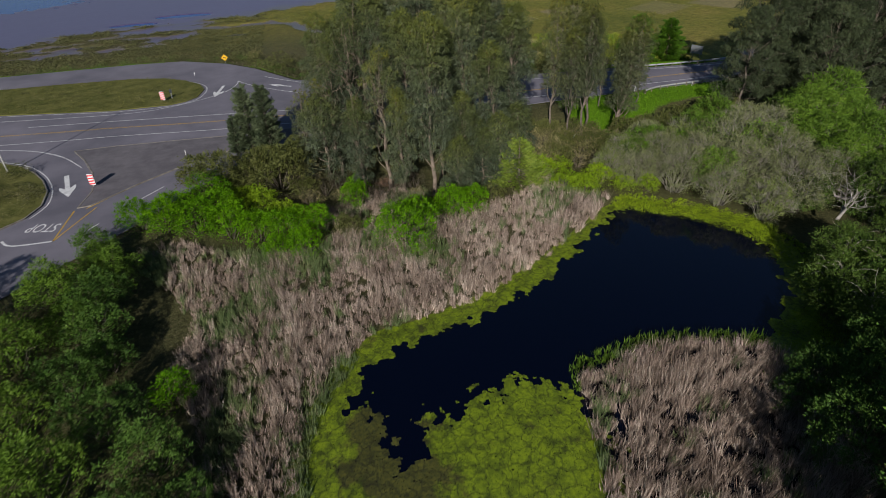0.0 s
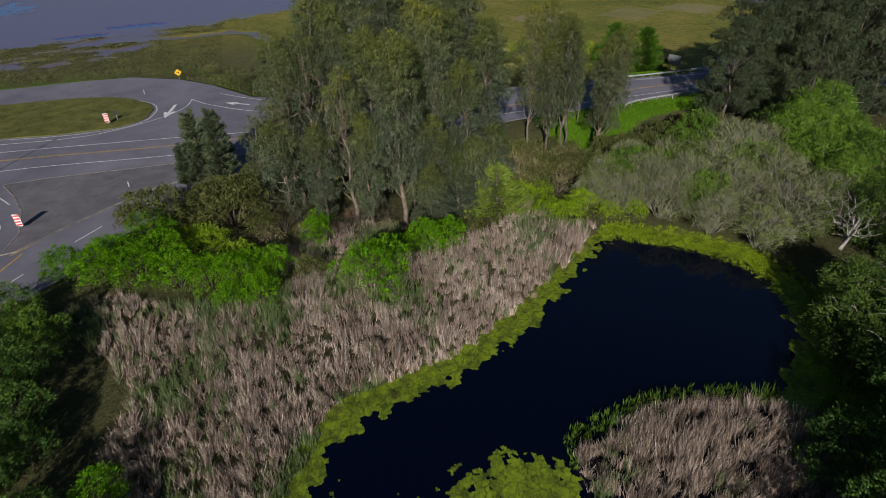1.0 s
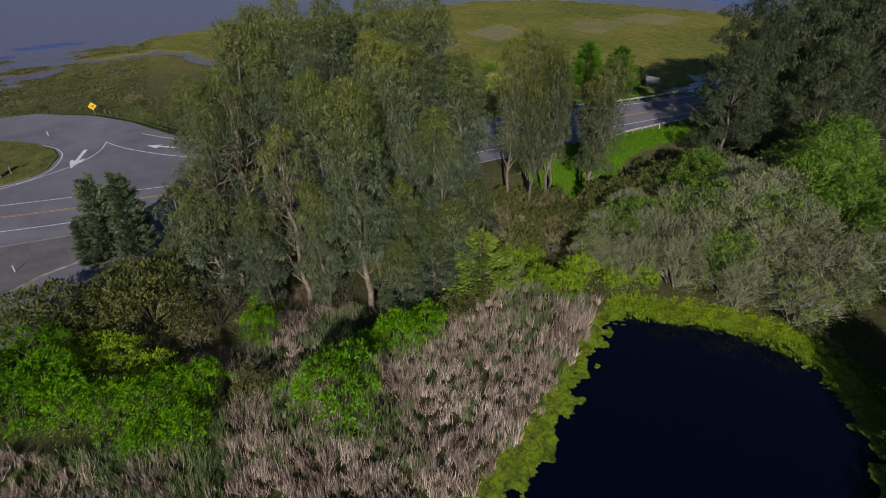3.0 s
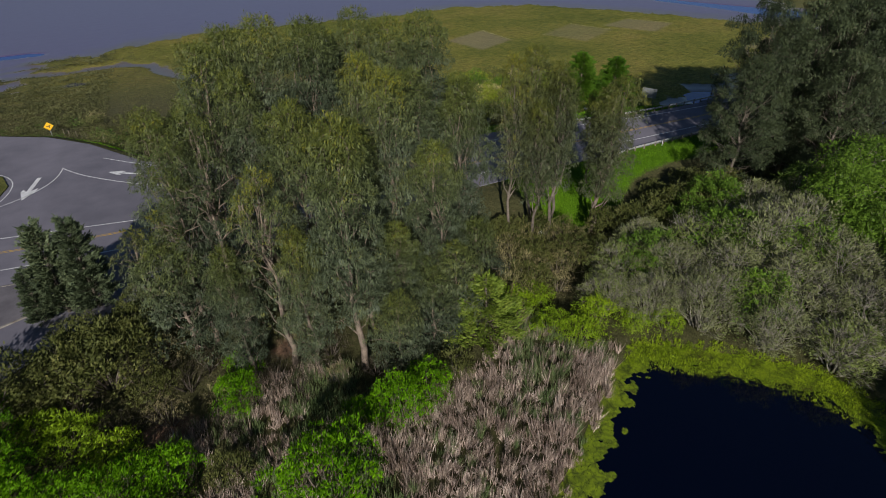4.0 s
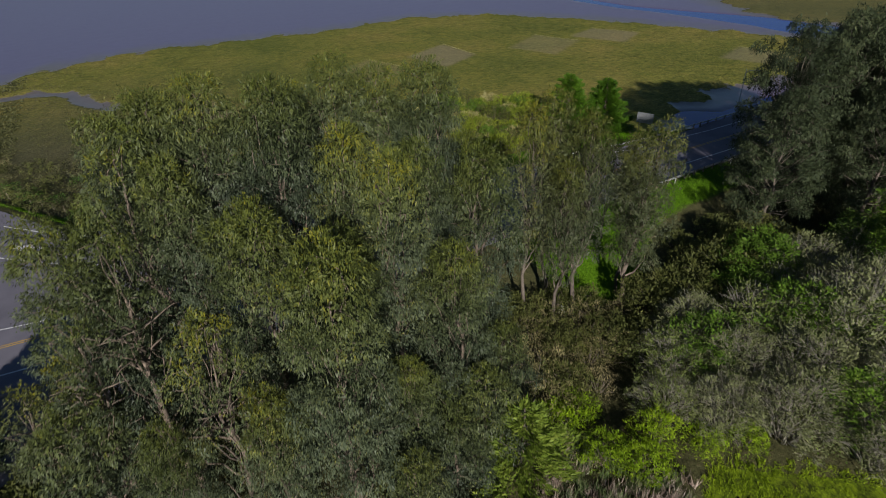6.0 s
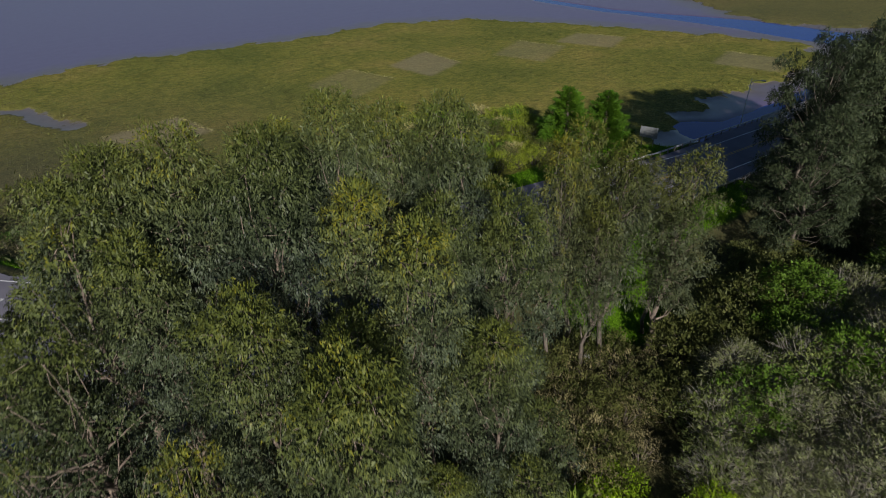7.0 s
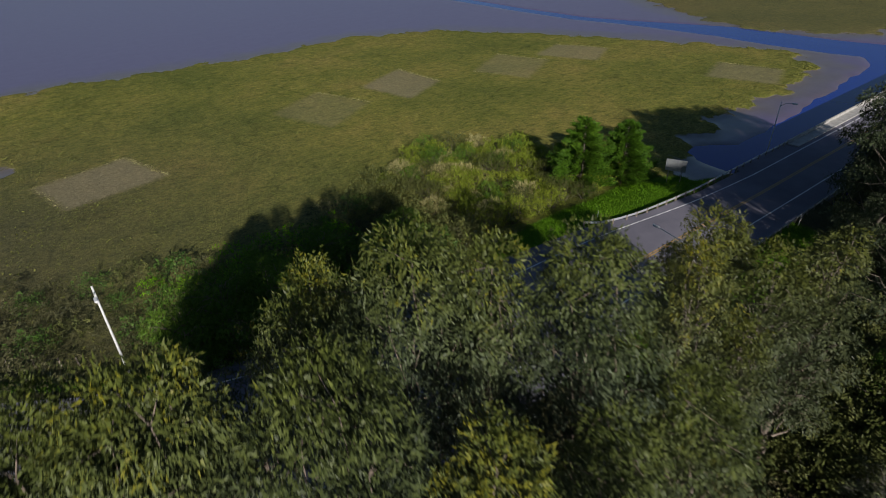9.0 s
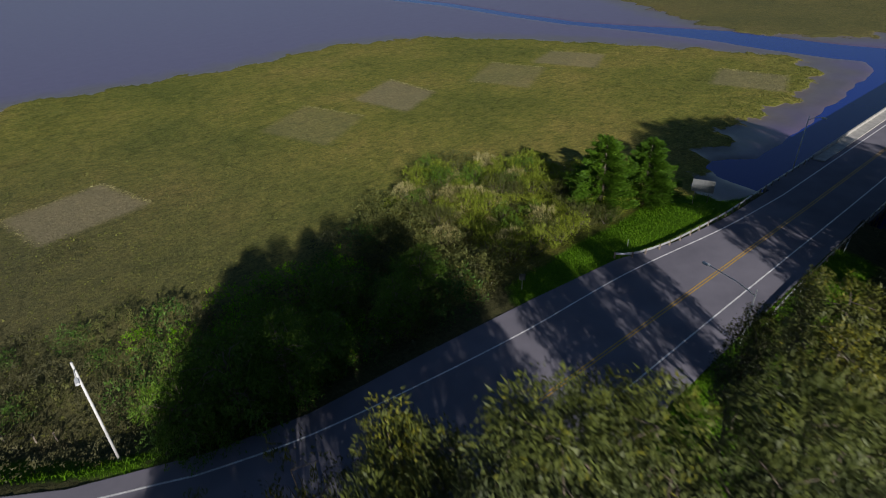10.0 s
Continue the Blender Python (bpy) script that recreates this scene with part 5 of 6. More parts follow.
for _ in range(30000):
    if len(placed) > 520:
        break
    x, y = rs.uniform(-75, 103), rs.uniform(119, 181)
    gap = 2.4 if x > 52 else 3.2 if -16 < x < 26 else 2.5 if x > 0 else 1.7
    if dist_poly(np.array([x]), np.array([y]), SCRUB)[0] < 0 or any((x - a) ** 2 + (y - b) ** 2 < gap * gap for a, b in placed):
        continue
    placed.append((x, y))
    k = 0 if x > 52 else rs.choice([0, 4, 4, 1, 3, 4, 1]) if x < -16 else rs.choice([4, 4, 0, 4, 1, 3]) if x < 18 else rs.choice([0, 1, 2, 1, 2, 4])
    if x < 58:
        size = rs.uniform(0.5, 1.05) if x < -16 else rs.uniform(0.7, 1.35) * (1.3 if x > 22 else 1.12)
        (far_scrub if x < -16 else near_scrub)[k].append((x, y, height(x, y) - 0.05, rs.uniform(0, 6.28), size))
        continue
    k = rs.choice([0, 0, 1, 2, 3])
    thing("shrub", sunny[k], x, y, None, rs.uniform(0, 360), rs.uniform(0.6, 1.35), NAMES_S[k], "shrub", "marsh-edge scrub")
for _ in range(330):
    x, y = rs.uniform(-75, -40), rs.uniform(64, 110)
    if dist_poly(np.array([x]), np.array([y]), ISLAND_W)[0] > 0.8:
        far_scrub[rs.choice([0, 4, 3, 4])].append((x, y, ROAD_Z + 0.1, rs.uniform(0, 6.28), rs.uniform(0.3, 0.75)))
for _ in range(260):
    x, y = rs.uniform(-110, -24), rs.uniform(128, 154)
    if dist_poly(np.array([x]), np.array([y]), ISLAND_N)[0] > 0.8:
        far_scrub[rs.choice([0, 4, 0, 3])].append((x, y, ROAD_Z + 0.05, rs.uniform(0, 6.28), rs.uniform(0.15, 0.4)))
for k, spots, thin in [(k, s, 4) for k, s in far_scrub.items()] + [(k, s, 1) for k, s in near_scrub.items()]:
    me = light[k][1][1]
    co = np.empty(len(me.vertices) * 3, np.float32)
    me.vertices.foreach_get("co", co)
    co = co.reshape(-1, 3, 3)[::thin]
    mid_pt = co.mean(axis=1, keepdims=True)
    co = mid_pt + (co - mid_pt) * (1.35 if thin > 1 else 1.0)
    out = []
    for x, y, z, a, s in spots:
        m = np.array([[math.cos(a), -math.sin(a), 0], [math.sin(a), math.cos(a), 0], [0, 0, 1]]) * s
        out.append(co @ m.T * np.array([1, 1, 0.9]) + np.array([x, y, z]))
    if out:
        tagged(new("marsh_scrub", loose_mesh("marsh_scrub", np.concatenate(out), me.materials[0])), "low olive and green scrub along the marsh edge", "scrub", kind="stuff")

# ---- reeds ----
def reeds(name, spots, material, rng, tall=(0.55, 1.75), width=0.052, label="", blades=34):
    """Tufts of blades that fan out of one foot; the tufts lean with their neighbours."""
    m = len(spots)
    z = np.maximum(fields(spots[:, 0], spots[:, 1])[0] - 0.1, -0.5)
    drift = np.column_stack([0.15 * lumps(spots[:, 0], spots[:, 1], 0.7, 31) + 0.05, 0.15 * lumps(spots[:, 0], spots[:, 1], 0.7, 32), np.zeros(m)]) + rng.normal(0, 0.1, (m, 3))
    grow = rng.uniform(0.55, 1.2, m) + 0.15 * lumps(spots[:, 0], spots[:, 1], 0.5, 33)
    n = m * blades
    own = np.repeat(np.arange(m), blades)
    base = np.column_stack([spots[own] + rng.normal(0, 0.15, (n, 2)), z[own]])
    along = np.array([0, 0, 1]) + drift[own] + rng.normal(0, 0.2, (n, 3))
    q = leaf_faces(base, along, rng.normal(0, 1, (n, 3)), rng.uniform(*tall, n) * grow[own], width * rng.uniform(0.7, 1.6, n))
    return tagged(new(name, loose_mesh(name, q, material)), label, "reeds", kind="stuff")


def scatter(rng, poly, per_m2):
    xs, ys = [p[0] for p in poly], [p[1] for p in poly]
    n = int((max(xs) - min(xs)) * (max(ys) - min(ys)) * per_m2)
    p = np.column_stack([rng.uniform(min(xs), max(xs), n), rng.uniform(min(ys), max(ys), n)])
    return p[dist_poly(p[:, 0], p[:, 1], poly) > rng.uniform(-0.5, 0.3, n)]


REEDS_W = [(-7.4, 20), (-6.2, 33), (-4.9, 39), (-1.2, 44.4), (2.7, 47.7), (8, 48.6), (15.4, 50.6), (22.2, 54), (30, 59.3), (37.6, 65), (41, 68.5), (37, 70), (36, 77), (32, 77), (27, 72), (20, 71), (16, 73), (10, 72), (4, 72), (-2, 66), (-8, 67), (-20, 69), (-24, 66), (-16, 55), (-18, 45), (-14, 38), (-14, 20)]
REEDS_E = [(16, 20), (20, 30.5), (21, 35.4), (26, 36.8), (33, 37.4), (39.5, 34.5), (42, 31.5), (41, 26), (36, 18), (28, 17)]
rng = np.random.default_rng(5)
west, east = scatter(rng, REEDS_W, 3.3), scatter(rng, REEDS_E, 3.4)
west = np.concatenate([west, scatter(rng, [(-4, 68), (2, 73), (14, 73), (15.5, 78), (8, 80), (2, 77), (-6, 73)], 3.2)])
tone = 0.55 * lumps(west[:, 0], west[:, 1], 0.22, 8) + 0.6 * lumps(west[:, 0] + west[:, 1], 3.0 * west[:, 0] - west[:, 1], 0.2, 3) + rng.normal(0, 0.35, len(west))
dist_shore = -dist_poly(west[:, 0], west[:, 1], POND)
green_w = tone + np.where(dist_shore < 4, -0.75, -0.1) > 0.0
reeds("dry_reeds", west[~green_w], DRY, rng, label="dense tan dry cattail reeds beside the pond")
reeds("green_reeds", west[green_w], GREENREED, rng, label="green cattail shoots among the dry reeds")
tone_e = lumps(east[:, 0], east[:, 1], 0.5, 9) + rng.normal(0, 0.4, len(east)) > 0.75
reeds("dry_reeds", east[~tone_e], DRY, rng, tall=(1.2, 2.0), label="dense tan dry cattail reeds on the near bank")
reeds("green_reeds", east[tone_e], GREENREED, rng, tall=(1.0, 1.8), label="green shoots among the near bank reeds")


# ---- shore plants ----
SHORE = [(40, 66.5), (44, 68.5), (51, 63.5), (57, 57), (58, 50), (56, 44), (53, 39.5), (51, 41), (53, 46), (54, 51), (52.5, 55), (48, 60), (43, 64)]
sp = np.concatenate([scatter(rng, SHORE, 14), scatter(rng, [(42.5, 32), (47, 30), (50.5, 34.5), (48.5, 38.5), (44, 37)], 16)])
reeds("shore_plants", sp, leafy("shore_leaves", (0.08, 0.12, 0.006), (0.17, 0.25, 0.01), (0.26, 0.35, 0.016), (0.33, 0.4, 0.03), patch=0.4), rng, tall=(0.15, 0.5), width=0.07, label="yellow-green waterside plants along the pond shore", blades=12)
reeds("shore_plants", scatter(rng, [(-8, 24), (-5.8, 24), (-5, 34), (-3.4, 39), (0.5, 44), (-1, 45), (-5.2, 40), (-7, 33)], 7), GREENREED, rng, tall=(0.5, 1.2), width=0.07, label="green shoots at the reed bed's water edge", blades=12)
reeds("shore_plants", scatter(rng, [(20, 34.5), (21, 37.3), (26, 38.6), (31, 39.4), (37, 37.6), (41.5, 35.5), (41, 34), (36, 36), (30, 36.8), (24, 36)], 5), MID, rng, tall=(0.4, 1.1), width=0.12, label="leafy green plants at the near bank's water edge", blades=12)


# ---- floating weed ----
def weed():
    step = 0.16
    gx, gy = np.arange(-10, 62, step), np.arange(12, 70, step)
    px, py = [a.ravel() for a in np.meshgrid(gx, gy)]
    sd = dist_poly(px, py, POND)
    ragged = 0.75 * lumps(px, py, 1.6, 21) + 0.45 * lumps(px, py, 4.2, 22)
    band = 3.1 - sd + 0.9 * ragged - 1.0 * smooth(px, 24, 34) * (py > 50) * (px < 43)
    lace = 0.8 * lumps(px, py, 2.6, 24) + 0.6 * lumps(px, py, 6.0, 25)
    raft_c = dist_poly(px, py, [(5.5, 35.6), (8, 33.8), (10.5, 37), (13, 36.2), (15, 38.2), (17, 36.4), (19.5, 35), (20.5, 30), (17, 4), (-8, 4), (-6, 34), (-3, 38.5), (0, 38.5), (2, 36), (2.6, 30), (4.2, 31)])
    raft_c = np.minimum(raft_c, 2.2) + 0.9 * ragged + 0.9 * lace
    keep = (sd > -1.5) & ((band > 0) | (raft_c > 0.25))
    keep &= ~((px > 24) & (px < 40) & (py < 40) & (sd > 1.2))
    rows = np.column_stack([px, py])[keep]
    rng2 = np.random.default_rng(3)
    z = -0.335 + 0.012 * rng2.random(len(rows))
    c = np.stack([np.column_stack([rows[:, 0] + ox * step * 0.56 + rng2.normal(0, 0.02, len(rows)), rows[:, 1] + oy * step * 0.56 + rng2.normal(0, 0.02, len(rows)), z]) for ox, oy in ((-1, -1), (1, -1), (1, 1), (-1, 1))], axis=1)
    return tagged(new("duckweed", loose_mesh("duckweed", c, SCUM)), "floating yellow-green duckweed mats on the pond", "pond weed", kind="stuff")


weed()


# ---- verge grass ----
def grass(name, polys, per_m2, material, label, tall=(0.2, 0.45)):
    rng2 = np.random.default_rng(9)
    p = np.concatenate([scatter(rng2, q, per_m2) for q in polys])
    p = p[dist_poly(p[:, 0], p[:, 1], ROADWAY) < 0.1] if name == "verge_grass" else p
    z = fields(p[:, 0], p[:, 1])[0] if name == "verge_grass" else np.full(len(p), ROAD_Z + 0.13)
    n = len(p)
    q = leaf_faces(np.column_stack([p, z - 0.03]), np.array([0, 0, 1]) + rng2.normal(0, 0.5, (n, 3)), rng2.normal(0, 1, (n, 3)), rng2.uniform(*tall, n), np.full(n, 0.055))
    return tagged(new(name, loose_mesh(name, q, material)), label, "grass", kind="stuff")


grass("verge_grass", LAWNS, 34, LAWN, "lush green verge grass beside the road")
grass("median_grass", [[p for p in ISLAND_N if p[0] > -90]], 8, leafy("dull_grass", (0.05, 0.06, 0.015), (0.115, 0.12, 0.03), (0.18, 0.165, 0.05), (0.24, 0.2, 0.08)), "dull green grass on the traffic island")


# ---- marsh tufts ----
def marsh_tufts():
    rng2 = np.random.default_rng(17)
    n = 90000
    p = np.column_stack([rng2.uniform(-80, 200, n), rng2.uniform(132, 268, n)])
    h, zones = fields(p[:, 0], p[:, 1])
    keep = (zones["marsh"] > rng2.uniform(0, 1.5, n)) & (zones["plot"] < rng2.uniform(-0.3, 0.5, n)) & (h < 1.2) & (lumps(p[:, 0], p[:, 1], 0.5, 12) + rng2.normal(0, 0.5, n) > -0.3)
    p, h, edge = p[keep], h[keep], zones["marsh"][keep]
    m = len(p)
    tall = rng2.uniform(0.15, 0.4, m) + 0.25 * (edge < 5)
    dull = p[:, 0] + rng2.normal(0, 6, m) < -2
    q = leaf_faces(np.column_stack([p, h + 0.06]), np.array([0, 0, 0.2]) + rng2.normal(0, 1, (m, 3)) * np.array([1, 1, 0.12]), np.array([0, 0, 1]) + rng2.normal(0, 0.3, (m, 3)), tall, rng2.uniform(0.15, 0.4, m))
    mt = leafy("marsh_grass", (0.09, 0.105, 0.022), (0.14, 0.15, 0.034), (0.18, 0.18, 0.045), (0.19, 0.185, 0.055), patch=0.06, each=0.25)
    mb = leafy("marsh_succulents", (0.03, 0.03, 0.016), (0.07, 0.066, 0.034), (0.12, 0.105, 0.055), (0.16, 0.15, 0.08), patch=0.1)
    tagged(new("marsh_plants", loose_mesh("marsh_plants", q[dull], mb)), "dark brown-grey salt-marsh plants on the mud", "marsh plants", kind="stuff")
    return tagged(new("marsh_grass", loose_mesh("marsh_grass", q[~dull], mt)), "olive salt-marsh grass tufts", "grass", kind="stuff")


marsh_tufts()


def hummocks():
    """Low cushions of salt-marsh shrub on the flats beyond the junction."""
    rng2 = np.random.default_rng(23)
    p = np.column_stack([rng2.uniform(-120, -12, 8000), rng2.uniform(174, 262, 8000)])
    h, zones = fields(p[:, 0], p[:, 1])
    keep = zones["marsh"] > rng2.uniform(1.5, 7, len(p))
    p, h = p[keep], h[keep]
    m = len(p)
    size = rng2.uniform(0.4, 1.1, m)
    own = np.repeat(np.arange(m), 16)
    d = sphere_dirs(rng2, len(own), 0.05)
    base = np.column_stack([p, h])[own] + d * size[own][:, None] * np.array([1, 0.8, 0.55])
    q = leaf_faces(base, d + rng2.normal(0, 0.5, d.shape), d + rng2.normal(0, 0.3, d.shape), rng2.uniform(0.25, 0.5, len(own)), rng2.uniform(0.15, 0.3, len(own)))
    mh = leafy("saltbush", (0.03, 0.032, 0.014), (0.088, 0.094, 0.036), (0.15, 0.15, 0.06), (0.2, 0.19, 0.09), patch=0.12, own=0.0, fleck=0.3)
    return tagged(new("marsh_hummocks", loose_mesh("marsh_hummocks", q, mh)), "olive-brown saltbush hummocks between mud channels", "marsh plants", kind="stuff")


hummocks()


def wrack():
    """Bleached stems washed up along the edges of the bare plots."""
    rng2 = np.random.default_rng(29)
    spots = []
    for poly, sides in zip(PLOTS, ((1, 0, 3), (1,), (1,), (1, 3), (1,), (1,))):
        for k in sides:
            (x0, y0), (x1, y1) = poly[k], poly[(k + 1) % 4]
            t = rng2.uniform(0, 1, 170 if k == 1 else 60)
            spots.append(np.column_stack([x0 + (x1 - x0) * t, y0 + (y1 - y0) * t]) + rng2.normal(0, 0.22, (len(t), 2)))
    p = np.concatenate(spots)
    h = fields(p[:, 0], p[:, 1])[0]
    n = len(p)
    q = leaf_faces(np.column_stack([p, h + 0.08]), rng2.normal(0, 1, (n, 3)) * np.array([1, 1, 0.2]), np.array([0, 0, 1]) + rng2.normal(0, 0.4, (n, 3)), rng2.uniform(0.3, 0.7, n), rng2.uniform(0.1, 0.22, n))
    return tagged(new("wrack_line", loose_mesh("wrack_line", q, TAN)), "pale dry stems along the edges of bare marsh plots", "dry stems", kind="stuff")


wrack()


# ---- road furniture ----
def kerb(outline, parent, z):
    pts = [Vector((x, y, 0)) for x, y in outline]
    verts, faces = [], []
    n = len(pts)
    for i, p in enumerate(pts):
        d = (pts[(i + 1) % n] - pts[i - 1]).normalized()
        s = Vector((-d.y, d.x, 0)) * 0.1
        for q, zz in ((p + s, z - 0.2), (p + s, z + 0.03), (p - s, z + 0.03), (p - s, z - 0.2)):
            verts.append((q.x, q.y, zz))
    for i in range(n):
        a, b = 4 * i, 4 * ((i + 1) % n)
        faces += [(a + k, a + k + 1, b + k + 1, b + k) for k in range(3)]
    return tagmesh("kerb", verts, faces, KERB, parent, "stained concrete kerb")


kerb(ISLAND_W, island_w, ROAD_Z + 0.14)
kerb(PAVED, paved, ROAD_Z + 0.12)


def guardrail(line, label):
    """A steel beam with two ridges on timber posts."""
    pts = curve_points(line, 1.0)
    root = tagged(new("guardrail"), label, "guardrail", "guardrails")
    profile = [(0.0, 0.42), (0.05, 0.48), (0.05, 0.54), (0.0, 0.58), (0.05, 0.62), (0.05, 0.68), (0.0, 0.74), (-0.03, 0.74), (-0.03, 0.42)]
    verts, faces = [], []
    m = len(profile)
    for i, p in enumerate(pts):
        d = (pts[min(i + 1, len(pts) - 1)] - pts[max(i - 1, 0)]).normalized()
        s = Vector((d.y, -d.x, 0))
        verts += [(p + s * a + Vector((0, 0, ROAD_Z - 0.05 + b))) for a, b in profile]
        if i:
            o = (i - 1) * m
            faces += [(o + k, o + (k + 1) % m, o + m + (k + 1) % m, o + m + k) for k in range(m)]
    tagmesh("rail", verts, faces, STEEL, root, "galvanised steel beam")
    for p in pts[::2]:
        g = min(height(p.x, p.y), ROAD_Z) - 0.3
        part("post", box(p.x - 0.08, p.y - 0.1, g, p.x + 0.08, p.y + 0.1, ROAD_Z + 0.72, 0.01), WOOD, root)
    return root


guardrail([(68.4, 120), (70, 118.6), (74, 117.4), (79, 116.7), (88, 116.1), (98, 116.1), (116, 116.05)], "pale steel guardrail curving along the road verge")
guardrail([(65.5, 100.6), (69, 102), (76, 102.5), (88, 102.7), (98, 102.8), (116, 102.95)], "steel guardrail on timber posts before the bridge")


def street_lamp(x, y, z, tall, arm, turn, label, thick=0.1, material=POLEWHITE):
    root = new("street_lamp")
    root.matrix_world = pose(x, y, z, 0, 0, turn)
    v, f = tube([(0, 0, 0), (0, 0, tall * 0.5), (0, 0, tall)], [thick, thick * 0.85, thick * 0.65], 10)
    tagmesh("pole", v, f, material, root, "", True)
    v, f = tube([(0, 0, tall - 0.7), (arm * 0.4, 0, tall - 0.2), (arm, 0, tall)], [0.06, 0.05, 0.04], 8)
    tagmesh("arm", v, f, material, root, "", True)
    bm = box(arm - 0.1, -0.16, tall - 0.09, arm + 0.75, 0.16, tall + 0.1, 0.06)
    head = part("lamp_head", bm, SIGNWHITE, root, "pale lamp head")
    part("lens", box(arm + 0.1, -0.1, tall - 0.13, arm + 0.65, 0.1, tall - 0.085, 0.01), STEEL, head)
    part("base_plate", box(-0.2, -0.2, -0.05, 0.2, 0.2, 0.04, 0.01), CONCRETE, root)
    return tagged(root, label, "street lamp", "street lamps")


street_lamp(64.2, 102.4, 3.2, 6.9, 5.0, 83, "grey street lamp with a long arm over the road")
street_lamp(110.4, 116.6, ROAD_Z - 0.4, 8.9, 1.6, -80, "thin grey street lamp at the bridge parapet", 0.09)
street_lamp(13.9, 130.0, height(13.9, 130) - 0.1, 13.5 - height(13.9, 130), 2.2, -92, "pale weathered pole with a lamp at the marsh edge", 0.13)
street_lamp(-49.2, 99.2, ROAD_Z + 0.1, 11, 2.2, 60, "pale street lamp on the bushy traffic island", 0.12)


def plate(name, w, h, t, material, parent, m, label="", bevel=0.01):
    bm = box(-w / 2, -t / 2, -h / 2, w / 2, t / 2, h / 2, bevel)
    bmesh.ops.transform(bm, matrix=m, verts=bm.verts[:])
    return part(name, bm, material, parent, label)


def marker(x, y, z, turn, w, h, label):
    """A red and white striped warning panel on a post."""
    root = new("warning_marker")
    root.matrix_world = pose(x, y, z, 0, 0, turn)
    part("post", box(-0.06, 0.03, -0.3, 0.06, 0.13, h + 0.35, 0.01), STEEL, root)
    board = plate("panel", w, h, 0.04, SIGNWHITE, root, Matrix.Translation((0, 0, 0.3 + h / 2)), "white panel")
    bars = 4
    for k in range(bars):
        z0 = 0.34 + h * k / bars
        verts = [(-w / 2 + 0.03, -0.028, z0), (w / 2 - 0.03, -0.028, z0 + 0.12), (w / 2 - 0.03, -0.028, z0 + 0.12 + h * 0.12), (-w / 2 + 0.03, -0.028, z0 + h * 0.12)]
        verts += [(a, -0.02, c) for a, _, c in verts]
        tagmesh("stripe", verts, [(0, 1, 2, 3), (4, 7, 6, 5), (0, 4, 5, 1), (2, 6, 7, 3), (1, 5, 6, 2), (0, 3, 7, 4)], RED, board, "red stripe")
    return tagged(root, label, "road marker", "warning markers")


marker(-33.8, 88.6, ROAD_Z + 0.1, -20, 0.95, 1.75, "red and white striped warning panel on the paved island")
marker(-30.2, 130.2, ROAD_Z + 0.12, -15, 0.95, 1.75, "red and white striped warning panel on the grassy island")


def sign(name, x, y, z, turn, w, h, low, material, posts, label, tilt=0):
    root = new(name)
    root.matrix_world = pose(x, y, z, 0, 0, turn)
    for k in range(posts):
        px = 0 if posts == 1 else (-0.32 + 0.64 * k) * w
        part("post", box(px - 0.05, 0.03, -0.4, px + 0.05, 0.12, low + h * 0.9, 0.01), WOOD if posts > 1 else STEEL, root)
    plate("panel", w, h, 0.03, material, root, Matrix.Translation((0, 0, low + h / 2)) @ Matrix.Rotation(radians(tilt), 4, "Y"), "flat sign panel")
    return tagged(root, label, "road sign")


ys = sign("road_sign", -20.6, 167.6, height(-20.6, 167.6), 10, 1.25, 1.25, 2.3, SIGNYELLOW, 1, "yellow diamond warning sign on a post", 45)
plate("symbol", 0.7, 0.16, 0.012, BLACK, ys, Matrix.Translation((0, -0.022, 3.0)), "black bar")
plate("symbol", 0.16, 0.5, 0.012, BLACK, ys, Matrix.Translation((0.1, -0.022, 2.85)), "black bar")
sign("road_sign", 91, 121.3, height(91, 121.3), -66, 3.0, 1.9, 1.9, SIGNGREY, 2, "large grey sign panel on two timber posts, seen from behind")
sign("road_sign", 55.4, 123.2, height(55.4, 123.2), -45, 0.7, 0.9, 1.3, SIGNBACK, 1, "small grey sign on a post in the verge")
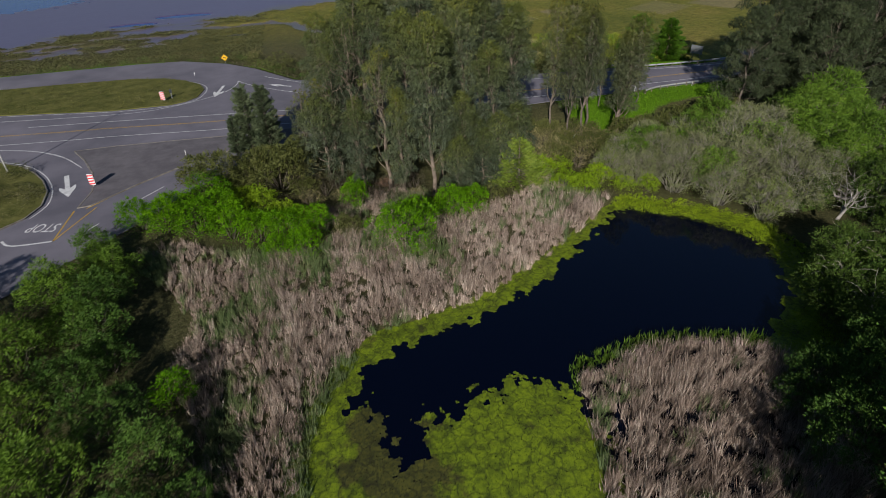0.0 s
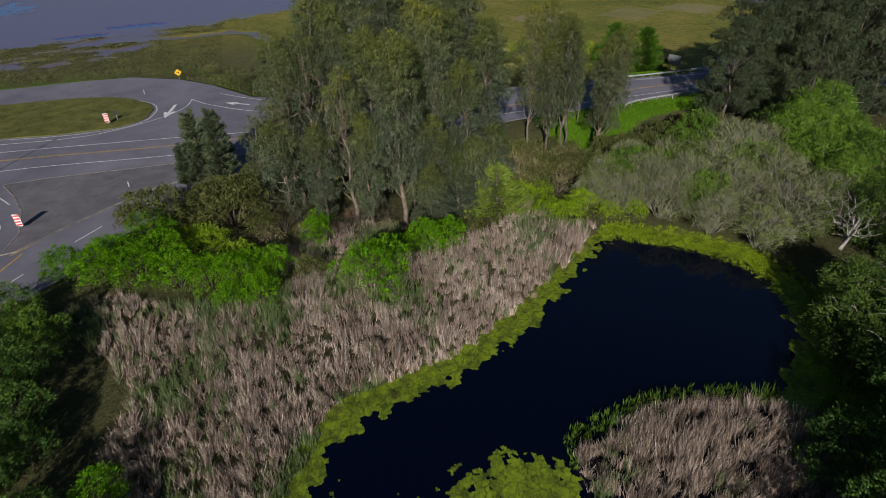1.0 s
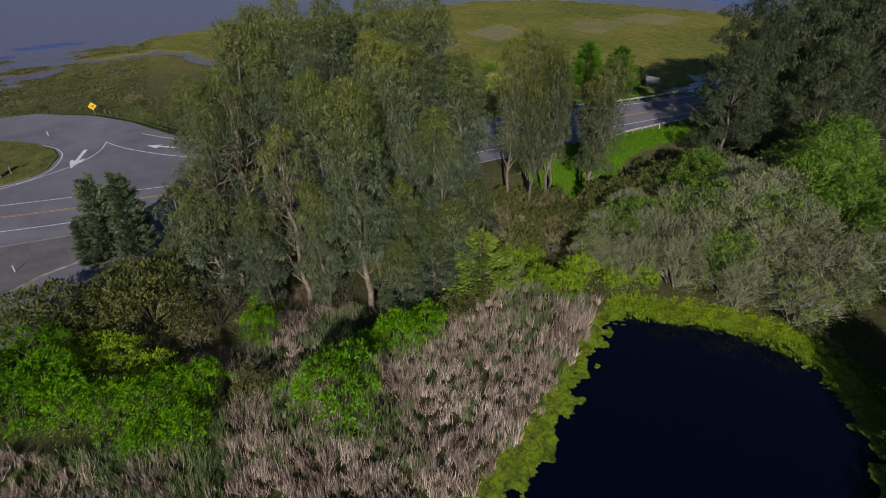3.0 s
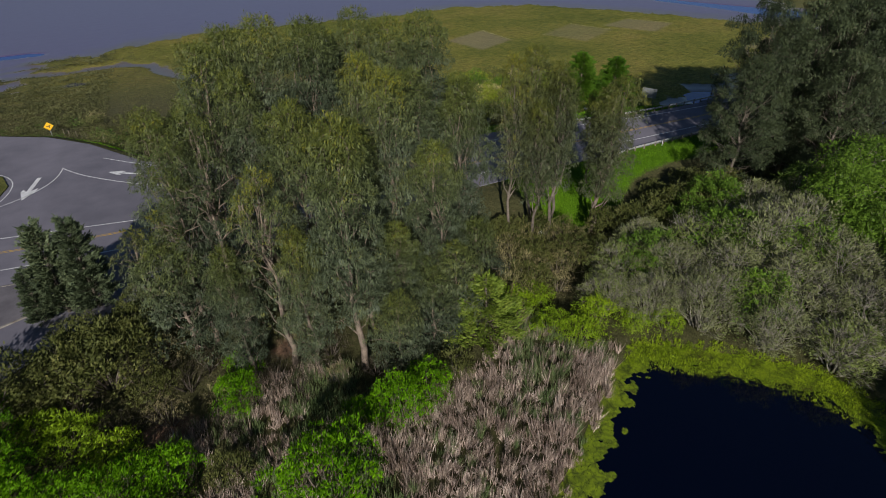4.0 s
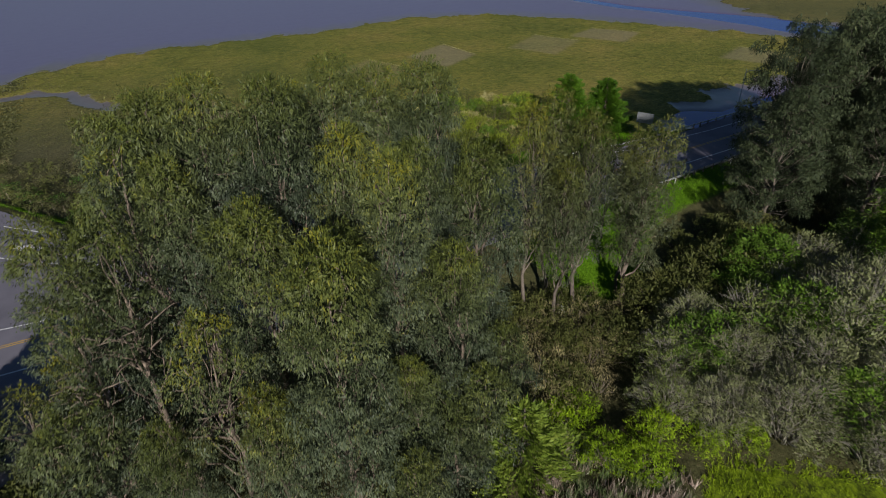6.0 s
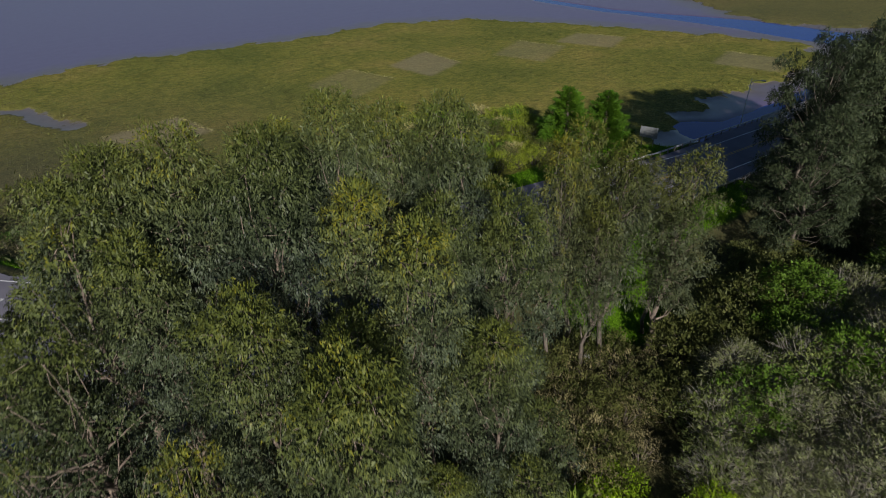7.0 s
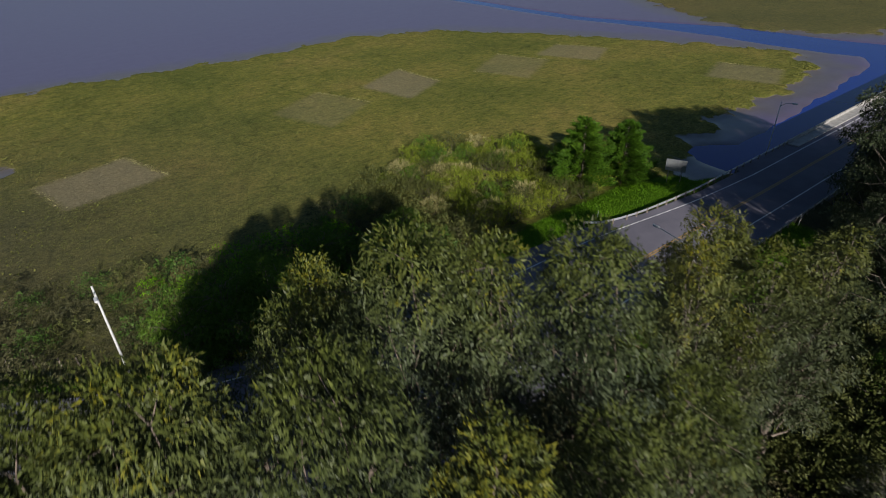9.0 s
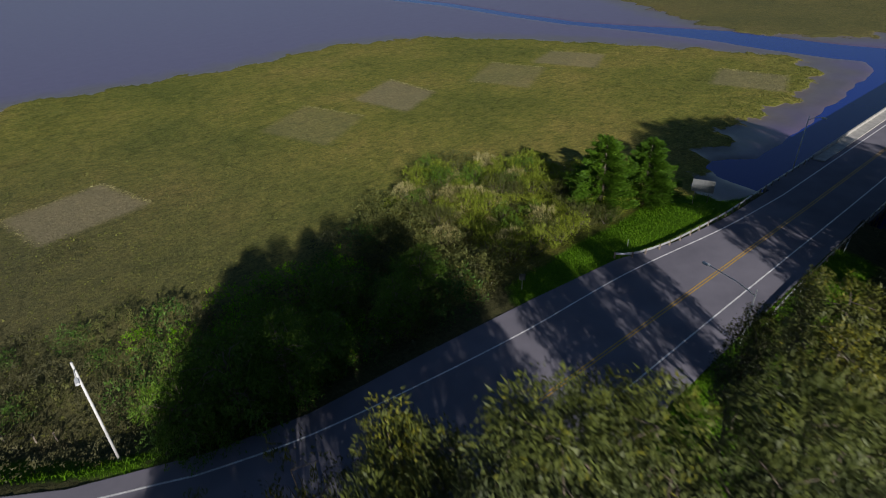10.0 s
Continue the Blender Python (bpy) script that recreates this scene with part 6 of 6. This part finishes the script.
sg = sign("road_sign", 89.6, 102.0, ROAD_Z - 0.1, 10, 1.5, 0.6, 0.9, SIGNWHITE, 1, "small white sign with dark lettering bars at the bridge")
plate("lettering", 1.1, 0.1, 0.012, BLACK, sg, Matrix.Translation((0, -0.022, 1.3)), "dark bar")
plate("lettering", 0.9, 0.1, 0.012, BLACK, sg, Matrix.Translation((0, -0.022, 1.1)), "dark bar")
sign("road_sign", -28.6, 131.5, ROAD_Z + 0.1, 35, 0.6, 0.75, 1.3, SIGNBACK, 1, "small grey sign on the grassy island, seen from behind")


def delineator(x, y, z):
    root = new("delineator_post")
    root.matrix_world = pose(x, y, z)
    v, f = tube([(0, 0, -0.1), (0, 0, 1.0)], [0.06, 0.05], 8)
    tagmesh("post", v, f, SIGNWHITE, root, "", True)
    plate("reflector", 0.08, 0.2, 0.01, STEEL, root, Matrix.Translation((0, -0.06, 0.85)))
    return tagged(root, "white plastic delineator post", "post", "delineator posts")


for x, y in [(-21.6, 97.2), (-26, 149.3), (-46, 98.6), (77, 102), (72, 120.6)]:
    delineator(x, y, ROAD_Z if y < 150 and x < 0 else height(x, y))

ubox = new("utility_box")
ubox.matrix_world = pose(45.5, 89.8, height(45.5, 89.8), 0, 0, 20)
part("cabinet", box(-0.35, -0.25, -0.1, 0.35, 0.25, 0.6, 0.03), SIGNWHITE, ubox)
part("lid", box(-0.38, -0.28, 0.6, 0.38, 0.28, 0.68, 0.02), POLEWHITE, ubox)
tagged(ubox, "small white utility box in the grass", "utility box")

fence = tagged(new("fence"), "weathered timber post and wire fence along the marsh", "fence")
FENCE = curve_points([(-19, 170.5), (-11, 161), (-3, 150.5), (4, 143), (10, 138.5)], 2.4)
for p in FENCE:
    g = height(p.x, p.y)
    part("post", box(p.x - 0.07, p.y - 0.07, g - 0.3, p.x + 0.07, p.y + 0.07, g + 1.15, 0.01), WOOD, fence)
for zz in (0.5, 1.0):
    v, f = tube([(p.x, p.y, height(p.x, p.y) + zz) for p in FENCE], [0.007] * len(FENCE), 4)
    tagmesh("wire", v, f, DARKMETAL, fence)
